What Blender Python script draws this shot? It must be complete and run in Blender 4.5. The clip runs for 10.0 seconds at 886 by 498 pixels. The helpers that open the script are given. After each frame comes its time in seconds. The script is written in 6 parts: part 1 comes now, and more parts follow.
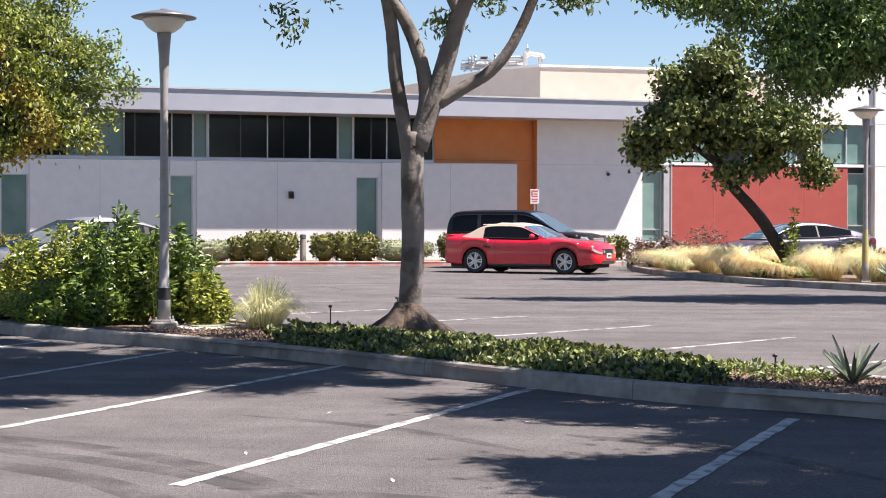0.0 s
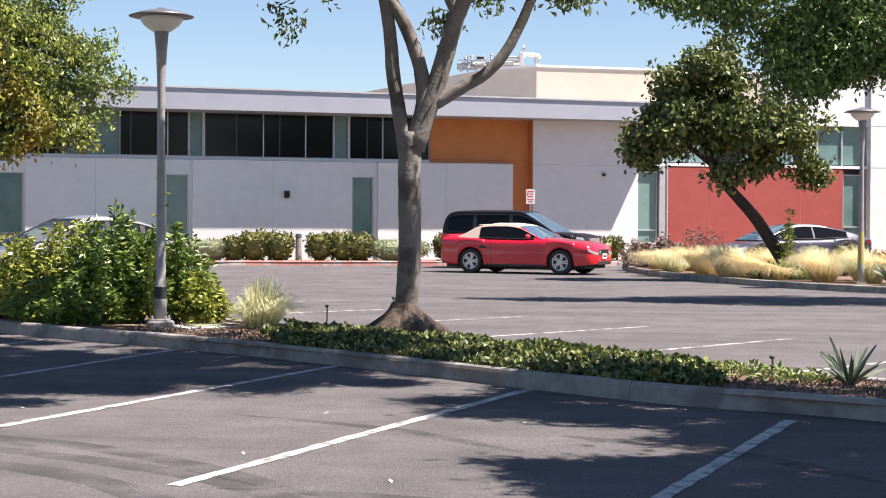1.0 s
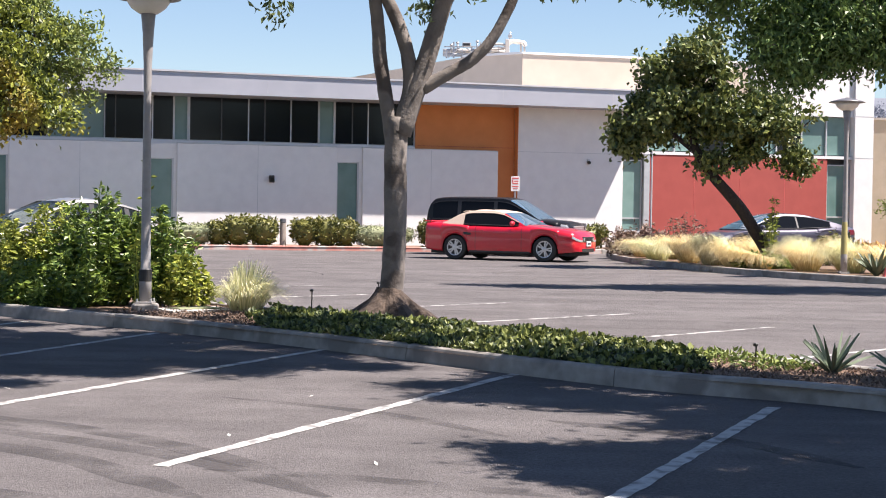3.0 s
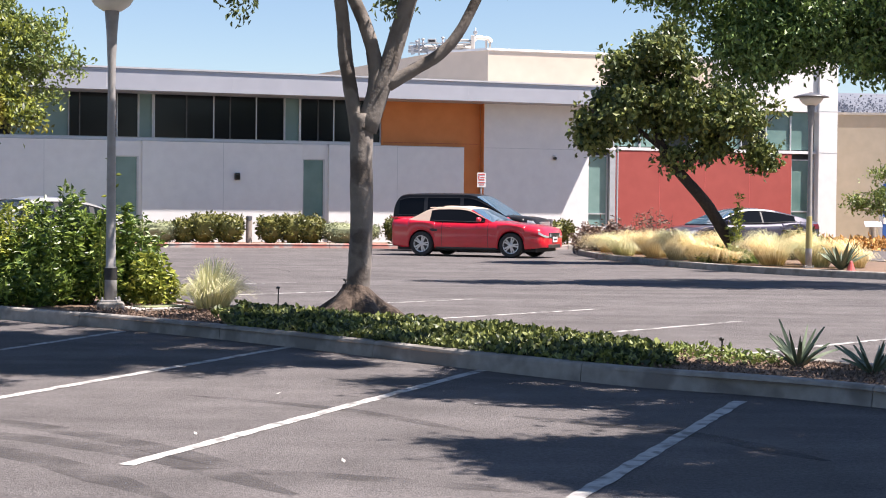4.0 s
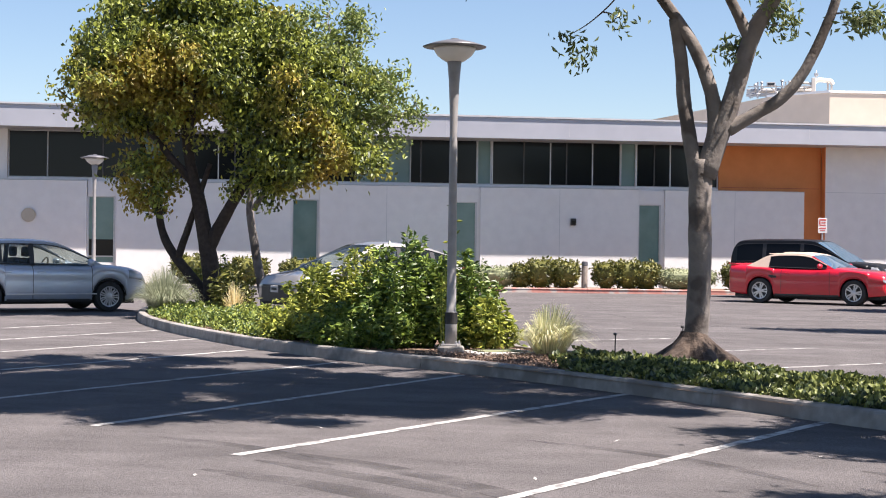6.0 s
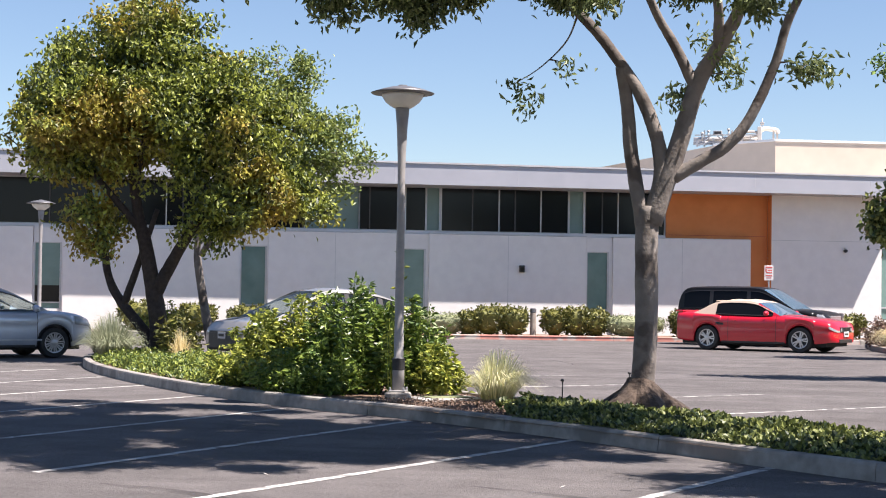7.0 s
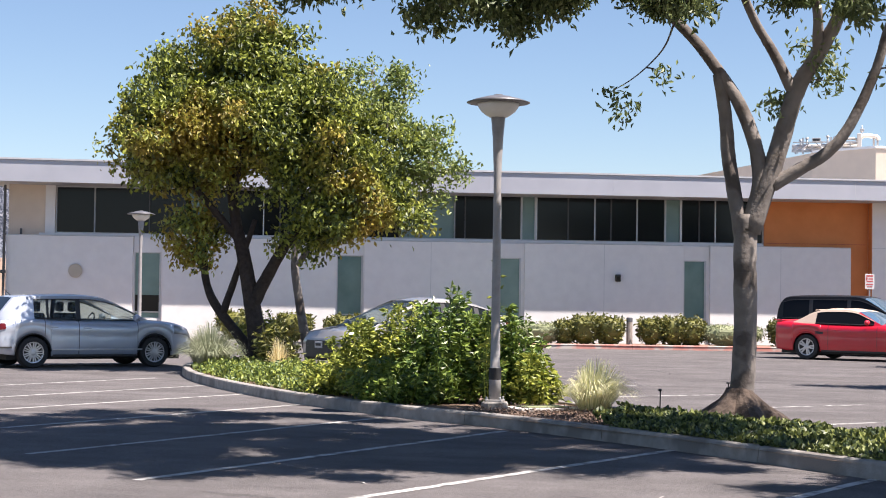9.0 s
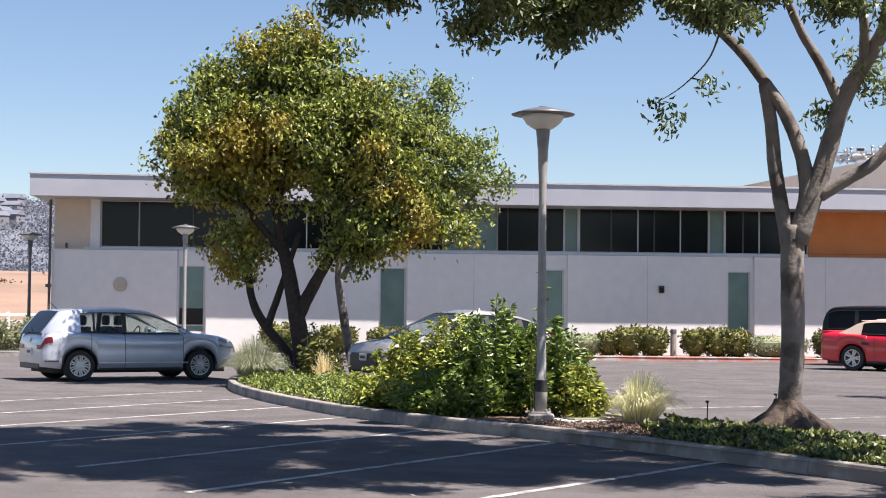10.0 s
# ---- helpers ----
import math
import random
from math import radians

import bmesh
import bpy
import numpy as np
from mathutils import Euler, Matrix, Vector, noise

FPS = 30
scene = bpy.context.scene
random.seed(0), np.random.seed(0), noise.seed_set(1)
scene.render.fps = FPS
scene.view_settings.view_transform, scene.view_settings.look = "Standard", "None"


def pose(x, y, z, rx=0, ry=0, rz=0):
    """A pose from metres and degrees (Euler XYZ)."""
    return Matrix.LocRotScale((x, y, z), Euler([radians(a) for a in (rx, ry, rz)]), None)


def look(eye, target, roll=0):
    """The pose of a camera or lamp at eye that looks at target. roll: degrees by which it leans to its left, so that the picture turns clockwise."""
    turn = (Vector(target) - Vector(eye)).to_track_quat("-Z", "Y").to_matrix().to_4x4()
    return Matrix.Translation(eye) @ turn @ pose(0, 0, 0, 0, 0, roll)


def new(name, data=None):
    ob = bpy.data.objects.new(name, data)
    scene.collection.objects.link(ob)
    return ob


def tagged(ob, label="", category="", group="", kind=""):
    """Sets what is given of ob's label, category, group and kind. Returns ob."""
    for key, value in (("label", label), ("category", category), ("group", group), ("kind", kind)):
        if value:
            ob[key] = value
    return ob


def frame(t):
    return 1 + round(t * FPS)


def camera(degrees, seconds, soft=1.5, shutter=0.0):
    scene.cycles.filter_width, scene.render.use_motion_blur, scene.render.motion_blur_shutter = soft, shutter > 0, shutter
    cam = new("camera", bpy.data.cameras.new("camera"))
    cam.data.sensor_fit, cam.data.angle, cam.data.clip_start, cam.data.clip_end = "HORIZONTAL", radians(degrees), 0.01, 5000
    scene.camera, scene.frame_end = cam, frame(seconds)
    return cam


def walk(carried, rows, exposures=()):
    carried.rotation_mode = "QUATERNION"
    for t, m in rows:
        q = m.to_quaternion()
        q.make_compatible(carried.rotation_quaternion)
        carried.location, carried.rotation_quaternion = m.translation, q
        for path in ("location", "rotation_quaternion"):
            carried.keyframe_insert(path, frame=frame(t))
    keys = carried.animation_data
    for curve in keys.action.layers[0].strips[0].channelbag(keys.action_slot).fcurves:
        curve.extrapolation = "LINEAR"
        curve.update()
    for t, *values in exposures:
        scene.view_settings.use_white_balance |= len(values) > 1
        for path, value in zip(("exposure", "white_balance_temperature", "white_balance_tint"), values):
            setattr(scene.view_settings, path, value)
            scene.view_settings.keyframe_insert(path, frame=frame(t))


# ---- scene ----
# ---- camera and walk ----
cam = camera(30.76, 10.0, soft=1.05)


def aim(yaw, pitch, roll, x, y, z):
    return pose(x, y, z, 90 + pitch, 0, yaw) @ pose(0, 0, 0, 0, 0, roll)


PATH = [
    (0.0, aim(2.866, -0.956, 0.117, 0.047, 0.019, 1.422)),
    (0.5, aim(2.709, -0.802, 0.173, 0.041, 0.029, 1.432)),
    (1.0, aim(2.686, -0.965, 0.341, 0.024, 0.025, 1.427)),
    (1.5, aim(2.750, -0.584, 0.429, 0.025, 0.025, 1.430)),
    (2.0, aim(2.675, -0.828, 0.513, 0.035, 0.001, 1.423)),
    (2.5, aim(2.614, -0.963, 0.694, 0.033, -0.001, 1.426)),
    (2.7, aim(2.469, -1.293, 0.812, 0.006, -0.002, 1.413)),
    (4.0, aim(0.914, -1.538, 0.580, 0.008, 0.009, 1.409)),
    (4.1, aim(1.208, -1.547, 0.656, 0.002, 0.005, 1.406)),
    (4.5, aim(5.926, -1.700, 0.343, -0.006, 0.002, 1.414)),
    (5.0, aim(10.871, -1.678, 0.110, -0.017, -0.005, 1.424)),
    (5.2, aim(12.045, -1.591, 0.073, -0.022, -0.011, 1.428)),
    (6.3, aim(12.801, 0.625, 0.814, -0.025, -0.010, 1.417)),
    (6.5, aim(12.319, 1.001, 0.757, -0.010, -0.009, 1.413)),
    (7.0, aim(11.011, 1.632, 0.829, -0.003, -0.006, 1.409)),
    (7.5, aim(10.565, 1.509, 0.838, 0.002, -0.012, 1.404)),
    (8.0, aim(12.879, 1.620, 1.026, -0.007, -0.011, 1.411)),
    (8.5, aim(13.510, 1.842, 0.957, -0.015, -0.005, 1.408)),
    (9.0, aim(14.396, 1.917, 0.772, -0.018, -0.004, 1.409)),
    (9.5, aim(14.468, 2.432, 0.541, -0.036, -0.009, 1.410)),
    (10.0, aim(15.868, 2.339, 0.554, -0.065, -0.031, 1.407)),
]
walk(cam, PATH, exposures=[(0.0, 1.36, 6560, 17), (9.5, 1.36, 6560, 17), (10.0, 1.25, 6560, 17)])

# ---- world and sun ----
SUN = Vector((0.481, -0.119, 0.868)).normalized()
world = bpy.data.worlds.new("sky")
scene.world = world
world.use_nodes = True
sky = world.node_tree.nodes.new("ShaderNodeTexSky")
sky.sky_type = "NISHITA"
sky.sun_disc = False
sky.sun_elevation = math.asin(SUN.z)
sky.sun_rotation = math.atan2(SUN.x, SUN.y)
sky.air_density, sky.dust_density, sky.ozone_density = 1.0, 0.1, 4.0
world.node_tree.links.new(sky.outputs[0], world.node_tree.nodes["Background"].inputs[0])
world.node_tree.nodes["Background"].inputs[1].default_value = 0.056
sun_data = bpy.data.lights.new("sun", "SUN")
sun_data.energy, sun_data.angle, sun_data.color = 5.0, radians(0.55), (1.0, 0.94, 0.86)
new("sun", sun_data).matrix_world = look(SUN * 60, (0, 0, 0))


# ---- materials ----
def ramp_mat(name, c1, c2, scale=6.0, rough=0.75, metal=0.0, bump=0.0, bscale=60.0, big=0.35, spec=0.5, island=0.0, coat=0.0, leaf=0.0, obj=False, c3=None, c3scale=0.5, c3lo=0.52, c3hi=0.62):
    """Two-scale noise between two colours, fine relief, optional tone change from piece to piece and a third colour in patches."""
    m = bpy.data.materials.new(name)
    m.use_nodes = True
    nt = m.node_tree
    N, K = nt.nodes.new, nt.links.new
    p = nt.nodes["Principled BSDF"]
    p.inputs["Roughness"].default_value = rough
    p.inputs["Metallic"].default_value = metal
    p.inputs["Specular IOR Level"].default_value = spec
    p.inputs["Coat Weight"].default_value = coat
    p.inputs["Coat Roughness"].default_value = 0.04
    if obj:
        co = N("ShaderNodeTexCoord").outputs["Object"]
    else:
        co = N("ShaderNodeNewGeometry").outputs["Position"]
    fine, wide = N("ShaderNodeTexNoise"), N("ShaderNodeTexNoise")
    for tex, s, d in ((fine, scale, 6), (wide, scale * 0.08, 3)):
        tex.inputs["Scale"].default_value = s
        tex.inputs["Detail"].default_value = d
        K(co, tex.inputs["Vector"])
    mixf = N("ShaderNodeMix")
    mixf.inputs[0].default_value = big
    K(fine.outputs[0], mixf.inputs[2])
    K(wide.outputs[0], mixf.inputs[3])
    rmp = N("ShaderNodeMapRange")
    rmp.inputs[1].default_value, rmp.inputs[2].default_value = 0.33, 0.67
    fac = mixf.outputs[0]
    if island:
        src = N("ShaderNodeNewGeometry").outputs["Random Per Island"]
        mi = N("ShaderNodeMix")
        mi.inputs[0].default_value = island
        K(fac, mi.inputs[2])
        K(src, mi.inputs[3])
        fac = mi.outputs[0]
    K(fac, rmp.inputs[0])
    mc = N("ShaderNodeMix")
    mc.data_type = "RGBA"
    mc.inputs[6].default_value, mc.inputs[7].default_value = (*c1, 1), (*c2, 1)
    K(rmp.outputs[0], mc.inputs[0])
    colour = mc.outputs[2]
    if c3:
        patch = N("ShaderNodeTexNoise")
        patch.inputs["Scale"].default_value, patch.inputs["Detail"].default_value = c3scale, 3
        K(co, patch.inputs["Vector"])
        pr = N("ShaderNodeMapRange")
        pr.inputs[1].default_value, pr.inputs[2].default_value = c3lo, c3hi
        K(patch.outputs[0], pr.inputs[0])
        m3 = N("ShaderNodeMix")
        m3.data_type = "RGBA"
        m3.inputs[7].default_value = (*c3, 1)
        K(pr.outputs[0], m3.inputs[0])
        K(colour, m3.inputs[6])
        colour = m3.outputs[2]
    K(colour, p.inputs["Base Color"])
    if bump:
        bt, bn = N("ShaderNodeTexNoise"), N("ShaderNodeBump")
        bt.inputs["Scale"].default_value, bt.inputs["Detail"].default_value = bscale, 5
        K(co, bt.inputs["Vector"])
        bn.inputs["Strength"].default_value, bn.inputs["Distance"].default_value = bump, 0.02
        K(bt.outputs[0], bn.inputs["Height"])
        K(bn.outputs[0], p.inputs["Normal"])
    if leaf:
        tr, ms = N("ShaderNodeBsdfTranslucent"), N("ShaderNodeMixShader")
        ms.inputs[0].default_value = leaf
        K(colour, tr.inputs[0])
        K(p.outputs[0], ms.inputs[1])
        K(tr.outputs[0], ms.inputs[2])
        K(ms.outputs[0], nt.nodes["Material Output"].inputs[0])
    return m


def glass_mat(name, tint, clear=0.0, rough=0.03, spec=0.5):
    """Tinted pane: dark glossy body mixed with clear see-through glass."""
    m = bpy.data.materials.new(name)
    m.use_nodes = True
    nt = m.node_tree
    p = nt.nodes["Principled BSDF"]
    p.inputs["Base Color"].default_value = (*tint, 1)
    p.inputs["Roughness"].default_value = rough
    p.inputs["Specular IOR Level"].default_value = spec
    if clear:
        t, ms = nt.nodes.new("ShaderNodeBsdfTransparent"), nt.nodes.new("ShaderNodeMixShader")
        t.inputs[0].default_value = (0.85, 0.92, 0.9, 1)
        ms.inputs[0].default_value = clear
        nt.links.new(p.outputs[0], ms.inputs[1])
        nt.links.new(t.outputs[0], ms.inputs[2])
        nt.links.new(ms.outputs[0], nt.nodes["Material Output"].inputs[0])
    return m


def asphalt_mat():
    """Aged asphalt: aggregate grain, wide stains, and long faint sweeps of tyre wear."""
    m = ramp_mat("asphalt", (0.088, 0.080, 0.079), (0.158, 0.146, 0.144), 34.0, 0.92, bump=0.9, bscale=90.0, big=0.3, spec=0.25)
    nt = m.node_tree
    N, K = nt.nodes.new, nt.links.new
    p = nt.nodes["Principled BSDF"]
    src = p.inputs["Base Color"].links[0].from_socket
    geo, mp = N("ShaderNodeNewGeometry"), N("ShaderNodeMapping")
    mp.inputs["Rotation"].default_value = (0, 0, radians(38))
    mp.inputs["Scale"].default_value = (0.16, 1.7, 1.0)
    K(geo.outputs["Position"], mp.inputs["Vector"])
    st = N("ShaderNodeTexNoise")
    st.inputs["Scale"].default_value, st.inputs["Detail"].default_value, st.inputs["Distortion"].default_value = 1.0, 5, 0.6
    K(mp.outputs[0], st.inputs["Vector"])
    spots = N("ShaderNodeTexNoise")
    spots.inputs["Scale"].default_value, spots.inputs["Detail"].default_value = 0.9, 6
    K(geo.outputs["Position"], spots.inputs["Vector"])
    add = N("ShaderNodeMath")
    K(st.outputs[0], add.inputs[0])
    K(spots.outputs[0], add.inputs[1])
    r = N("ShaderNodeMapRange")
    r.inputs[1].default_value, r.inputs[2].default_value, r.inputs[3].default_value, r.inputs[4].default_value = 0.78, 1.22, 0.80, 1.16
    K(add.outputs[0], r.inputs[0])
    grit = N("ShaderNodeTexNoise")
    grit.inputs["Scale"].default_value, grit.inputs["Detail"].default_value = 85.0, 2
    K(geo.outputs["Position"], grit.inputs["Vector"])
    gr = N("ShaderNodeMapRange")
    gr.inputs[1].default_value, gr.inputs[2].default_value, gr.inputs[3].default_value, gr.inputs[4].default_value = 0.3, 0.7, 0.74, 1.26
    K(grit.outputs[0], gr.inputs[0])
    both = N("ShaderNodeMath")
    both.operation = "MULTIPLY"
    K(r.outputs[0], both.inputs[0])
    K(gr.outputs[0], both.inputs[1])
    mul = N("ShaderNodeMix")
    mul.data_type, mul.blend_type = "RGBA", "MULTIPLY"
    mul.inputs[0].default_value = 1.0
    K(src, mul.inputs[6])
    K(both.outputs[0], mul.inputs[7])
    K(mul.outputs[2], p.inputs["Base Color"])
    return m


M_ASPHALT = asphalt_mat()
def stain_mat(name, colour, lo, hi, scale):
    """Rubber and tar stains that let the asphalt show through where they are worn."""
    m = ramp_mat(name, colour, tuple(c * 1.3 for c in colour), 30.0, 0.85)
    nt = m.node_tree
    geo, tex, rng = nt.nodes.new("ShaderNodeNewGeometry"), nt.nodes.new("ShaderNodeTexNoise"), nt.nodes.new("ShaderNodeMapRange")
    tex.inputs["Scale"].default_value, tex.inputs["Detail"].default_value = scale, 6
    nt.links.new(geo.outputs["Position"], tex.inputs["Vector"])
    rng.inputs[1].default_value, rng.inputs[2].default_value, rng.inputs[3].default_value, rng.inputs[4].default_value = 0.35, 0.65, lo, hi
    nt.links.new(tex.outputs[0], rng.inputs[0])
    clear, mix = nt.nodes.new("ShaderNodeBsdfTransparent"), nt.nodes.new("ShaderNodeMixShader")
    nt.links.new(rng.outputs[0], mix.inputs[0])
    nt.links.new(clear.outputs[0], mix.inputs[1])
    nt.links.new(nt.nodes["Principled BSDF"].outputs[0], mix.inputs[2])
    nt.links.new(mix.outputs[0], nt.nodes["Material Output"].inputs[0])
    return m


M_TYRE_MARK = stain_mat("tyre_rubber_mark", (0.05, 0.046, 0.046), 0.0, 0.5, 2.2)
M_CRACK = stain_mat("tar_filled_crack", (0.02, 0.019, 0.019), 0.3, 0.9, 6.0)
M_EARTH = ramp_mat("dry_earth", (0.22, 0.17, 0.11), (0.34, 0.26, 0.16), 0.4, 0.95)
M_PAINT = ramp_mat("line_paint", (0.32, 0.31, 0.295), (0.55, 0.54, 0.51), 14.0, 0.8, bump=0.2, c3=(0.17, 0.165, 0.16), c3scale=7.0, c3lo=0.49, c3hi=0.62)
M_PAINT_OLD = ramp_mat("worn_line_paint", (0.3, 0.29, 0.28), (0.58, 0.57, 0.54), 14.0, 0.85, c3=(0.11, 0.105, 0.1), c3scale=5.0, c3lo=0.48, c3hi=0.58)
M_KERB = ramp_mat("kerb_concrete", (0.21, 0.195, 0.178), (0.34, 0.32, 0.29), 9.0, 0.9, bump=0.35, bscale=70, c3=(0.18, 0.165, 0.15), c3scale=2.2)
M_KERB_RED = ramp_mat("red_kerb_paint", (0.42, 0.17, 0.14), (0.55, 0.26, 0.21), 6.0, 0.8, c3=(0.45, 0.40, 0.36), c3scale=1.6)
M_CONC = ramp_mat("concrete", (0.42, 0.40, 0.37), (0.55, 0.53, 0.49), 8.0, 0.9, bump=0.2)
M_SOIL = ramp_mat("mulch_soil", (0.10, 0.065, 0.045), (0.24, 0.16, 0.11), 22.0, 0.95, bump=0.9, bscale=40)
M_CHIP = ramp_mat("bark_chip", (0.10, 0.068, 0.05), (0.25, 0.175, 0.13), 20.0, 0.9, island=0.8)
M_WALL = ramp_mat("stucco_white", (0.67, 0.66, 0.65), (0.74, 0.73, 0.715), 3.0, 0.85, bump=0.12, bscale=120)
M_WALL_CREAM = ramp_mat("stucco_cream", (0.57, 0.47, 0.375), (0.64, 0.53, 0.425), 2.0, 0.85, bump=0.12, bscale=120)
M_ORANGE = ramp_mat("stucco_orange", (0.56, 0.195, 0.06), (0.65, 0.235, 0.078), 2.0, 0.85, bump=0.12, bscale=120)
M_RED = ramp_mat("stucco_red", (0.32, 0.062, 0.05), (0.38, 0.078, 0.062), 2.0, 0.85, bump=0.12, bscale=120)
M_FASCIA = ramp_mat("fascia_metal", (0.36, 0.37, 0.41), (0.44, 0.45, 0.49), 1.2, 0.5, 0.25, big=0.5)
M_ROOFCAP = ramp_mat("roof_cap", (0.36, 0.37, 0.39), (0.5, 0.5, 0.52), 3.0, 0.6)
M_GLASS_DARK = glass_mat("dark_window_glass", (0.008, 0.010, 0.012), rough=0.12, spec=0.22)
M_GLASS_GREEN = ramp_mat("frosted_green_glass", (0.105, 0.18, 0.165), (0.165, 0.25, 0.23), 1.5, 0.3, big=0.6, spec=0.4)
M_GLASS_TEAL = ramp_mat("teal_window_glass", (0.10, 0.18, 0.165), (0.20, 0.31, 0.285), 1.3, 0.16, big=0.5, spec=0.4)
M_FRAME = ramp_mat("aluminium_frame", (0.45, 0.46, 0.46), (0.56, 0.57, 0.57), 5.0, 0.45, 0.5)
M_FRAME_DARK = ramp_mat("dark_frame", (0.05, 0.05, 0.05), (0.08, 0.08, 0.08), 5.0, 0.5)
M_GALV = ramp_mat("galvanised_steel", (0.36, 0.36, 0.37), (0.5, 0.5, 0.51), 7.0, 0.45, 0.6, obj=True)
M_PIPE = ramp_mat("pale_duct_metal", (0.44, 0.43, 0.42), (0.54, 0.53, 0.51), 4.0, 0.5, 0.2)
M_LAMP = ramp_mat("lamp_pole_paint", (0.245, 0.235, 0.23), (0.34, 0.325, 0.315), 9.0, 0.55, 0.1, obj=True, bump=0.05)
M_LAMP_CAP = ramp_mat("lamp_cap_paint", (0.10, 0.10, 0.11), (0.17, 0.17, 0.18), 9.0, 0.45, 0.3, obj=True)
M_BOWL = ramp_mat("frosted_lamp_bowl", (0.62, 0.60, 0.55), (0.74, 0.72, 0.67), 6.0, 0.35, obj=True)
M_BLACK = ramp_mat("black_rubber", (0.012, 0.012, 0.013), (0.03, 0.03, 0.03), 30.0, 0.75, obj=True)
M_TAPE = ramp_mat("dark_paint_band", (0.012, 0.012, 0.012), (0.025, 0.024, 0.024), 12.0, 0.6)
M_TRIM = ramp_mat("black_trim", (0.015, 0.015, 0.016), (0.03, 0.03, 0.032), 8.0, 0.45, obj=True)
M_RIM = ramp_mat("silver_alloy", (0.55, 0.55, 0.56), (0.68, 0.68, 0.69), 10.0, 0.3, 0.7, obj=True)
M_CARGLASS = glass_mat("car_glass", (0.006, 0.007, 0.009), rough=0.04, spec=0.14)
# Blue base tint paints in the sky mirrored by the windscreens
M_CARGLASS_SKY = glass_mat("sky_tinted_windscreen", (0.06, 0.11, 0.16), rough=0.02, spec=1.0)
M_CARGLASS_CLEAR = glass_mat("clear_car_glass", (0.03, 0.04, 0.04), clear=0.62, rough=0.02, spec=0.6)
M_CAR_RED = ramp_mat("red_car_paint", (0.50, 0.006, 0.02), (0.56, 0.009, 0.026), 3.0, 0.3, coat=1.0, obj=True)
M_CAR_BLACK = ramp_mat("black_car_paint", (0.006, 0.006, 0.007), (0.010, 0.010, 0.011), 3.0, 0.35, coat=0.18, spec=0.2, obj=True)
M_CAR_SILVER = ramp_mat("silver_blue_car_paint", (0.45, 0.49, 0.56), (0.51, 0.55, 0.62), 3.0, 0.34, 0.45, coat=0.9, obj=True)
M_CAR_CHAMP = ramp_mat("pale_silver_car_paint", (0.27, 0.262, 0.25), (0.33, 0.322, 0.31), 3.0, 0.34, 0.4, coat=0.9, obj=True)
M_CAR_GREY = ramp_mat("grey_violet_car_paint", (0.05, 0.046, 0.068), (0.07, 0.064, 0.092), 3.0, 0.4, 0.2, coat=0.7, spec=0.4, obj=True)
M_SOFTTOP = ramp_mat("beige_soft_top", (0.46, 0.36, 0.29), (0.54, 0.43, 0.35), 40.0, 0.9, obj=True)
M_REDLAMP = ramp_mat("red_lamp_plastic", (0.09, 0.004, 0.005), (0.13, 0.007, 0.007), 5.0, 0.2, obj=True)
M_CLEARLAMP = ramp_mat("headlamp_plastic", (0.28, 0.29, 0.31), (0.42, 0.43, 0.45), 8.0, 0.12, 0.3, obj=True)
M_PLATE = ramp_mat("plate_white", (0.70, 0.70, 0.70), (0.78, 0.78, 0.78), 5.0, 0.5, obj=True)
M_SEAT = ramp_mat("dark_seat_fabric", (0.018, 0.018, 0.02), (0.035, 0.035, 0.038), 30.0, 0.9, obj=True)
M_BARK_GREY = ramp_mat("smooth_grey_bark", (0.135, 0.118, 0.104), (0.235, 0.208, 0.185), 5.0, 0.9, bump=0.5, bscale=24, c3=(0.085, 0.07, 0.06), c3scale=2.5)
M_BARK_DARK = ramp_mat("dark_furrowed_bark", (0.018, 0.013, 0.011), (0.05, 0.038, 0.032), 14.0, 0.95, bump=0.9, bscale=22)
M_BARK_ROOT = ramp_mat("peeling_root_bark", (0.028, 0.019, 0.015), (0.11, 0.08, 0.06), 9.0, 0.95, bump=0.9, bscale=20)
M_LEAF_ELM = ramp_mat("dusky_green_leaf", (0.085, 0.12, 0.045), (0.21, 0.25, 0.095), 4.0, 0.5, island=0.6, leaf=0.31)
M_LEAF_LIQ = ramp_mat("turning_leaf", (0.042, 0.066, 0.018), (0.29, 0.33, 0.05), 1.4, 0.5, island=0.55, leaf=0.24, c3=(0.54, 0.34, 0.05), c3scale=0.62, c3lo=0.51, c3hi=0.78)
M_LEAF_PALE = ramp_mat("pale_green_leaf", (0.12, 0.17, 0.042), (0.25, 0.295, 0.075), 2.0, 0.5, island=0.6, leaf=0.19)
M_LEAF_DARK = ramp_mat("dark_green_leaf", (0.055, 0.085, 0.024), (0.19, 0.215, 0.055), 2.0, 0.42, island=0.6, leaf=0.15)
M_LEAF_MAPLE = ramp_mat("fresh_green_leaf", (0.06, 0.115, 0.03), (0.19, 0.28, 0.07), 2.0, 0.45, island=0.6, leaf=0.19)
M_LEAF_LIME = ramp_mat("lime_shrub_leaf", (0.10, 0.14, 0.02), (0.40, 0.42, 0.07), 3.0, 0.45, island=0.6, leaf=0.19)
M_LEAF_SHRUB = ramp_mat("green_shrub_leaf", (0.055, 0.105, 0.022), (0.215, 0.29, 0.05), 3.0, 0.42, island=0.7, leaf=0.17)
M_LEAF_IVY = ramp_mat("ivy_leaf", (0.026, 0.044, 0.012), (0.20, 0.225, 0.06), 3.0, 0.5, island=0.75, leaf=0.12)
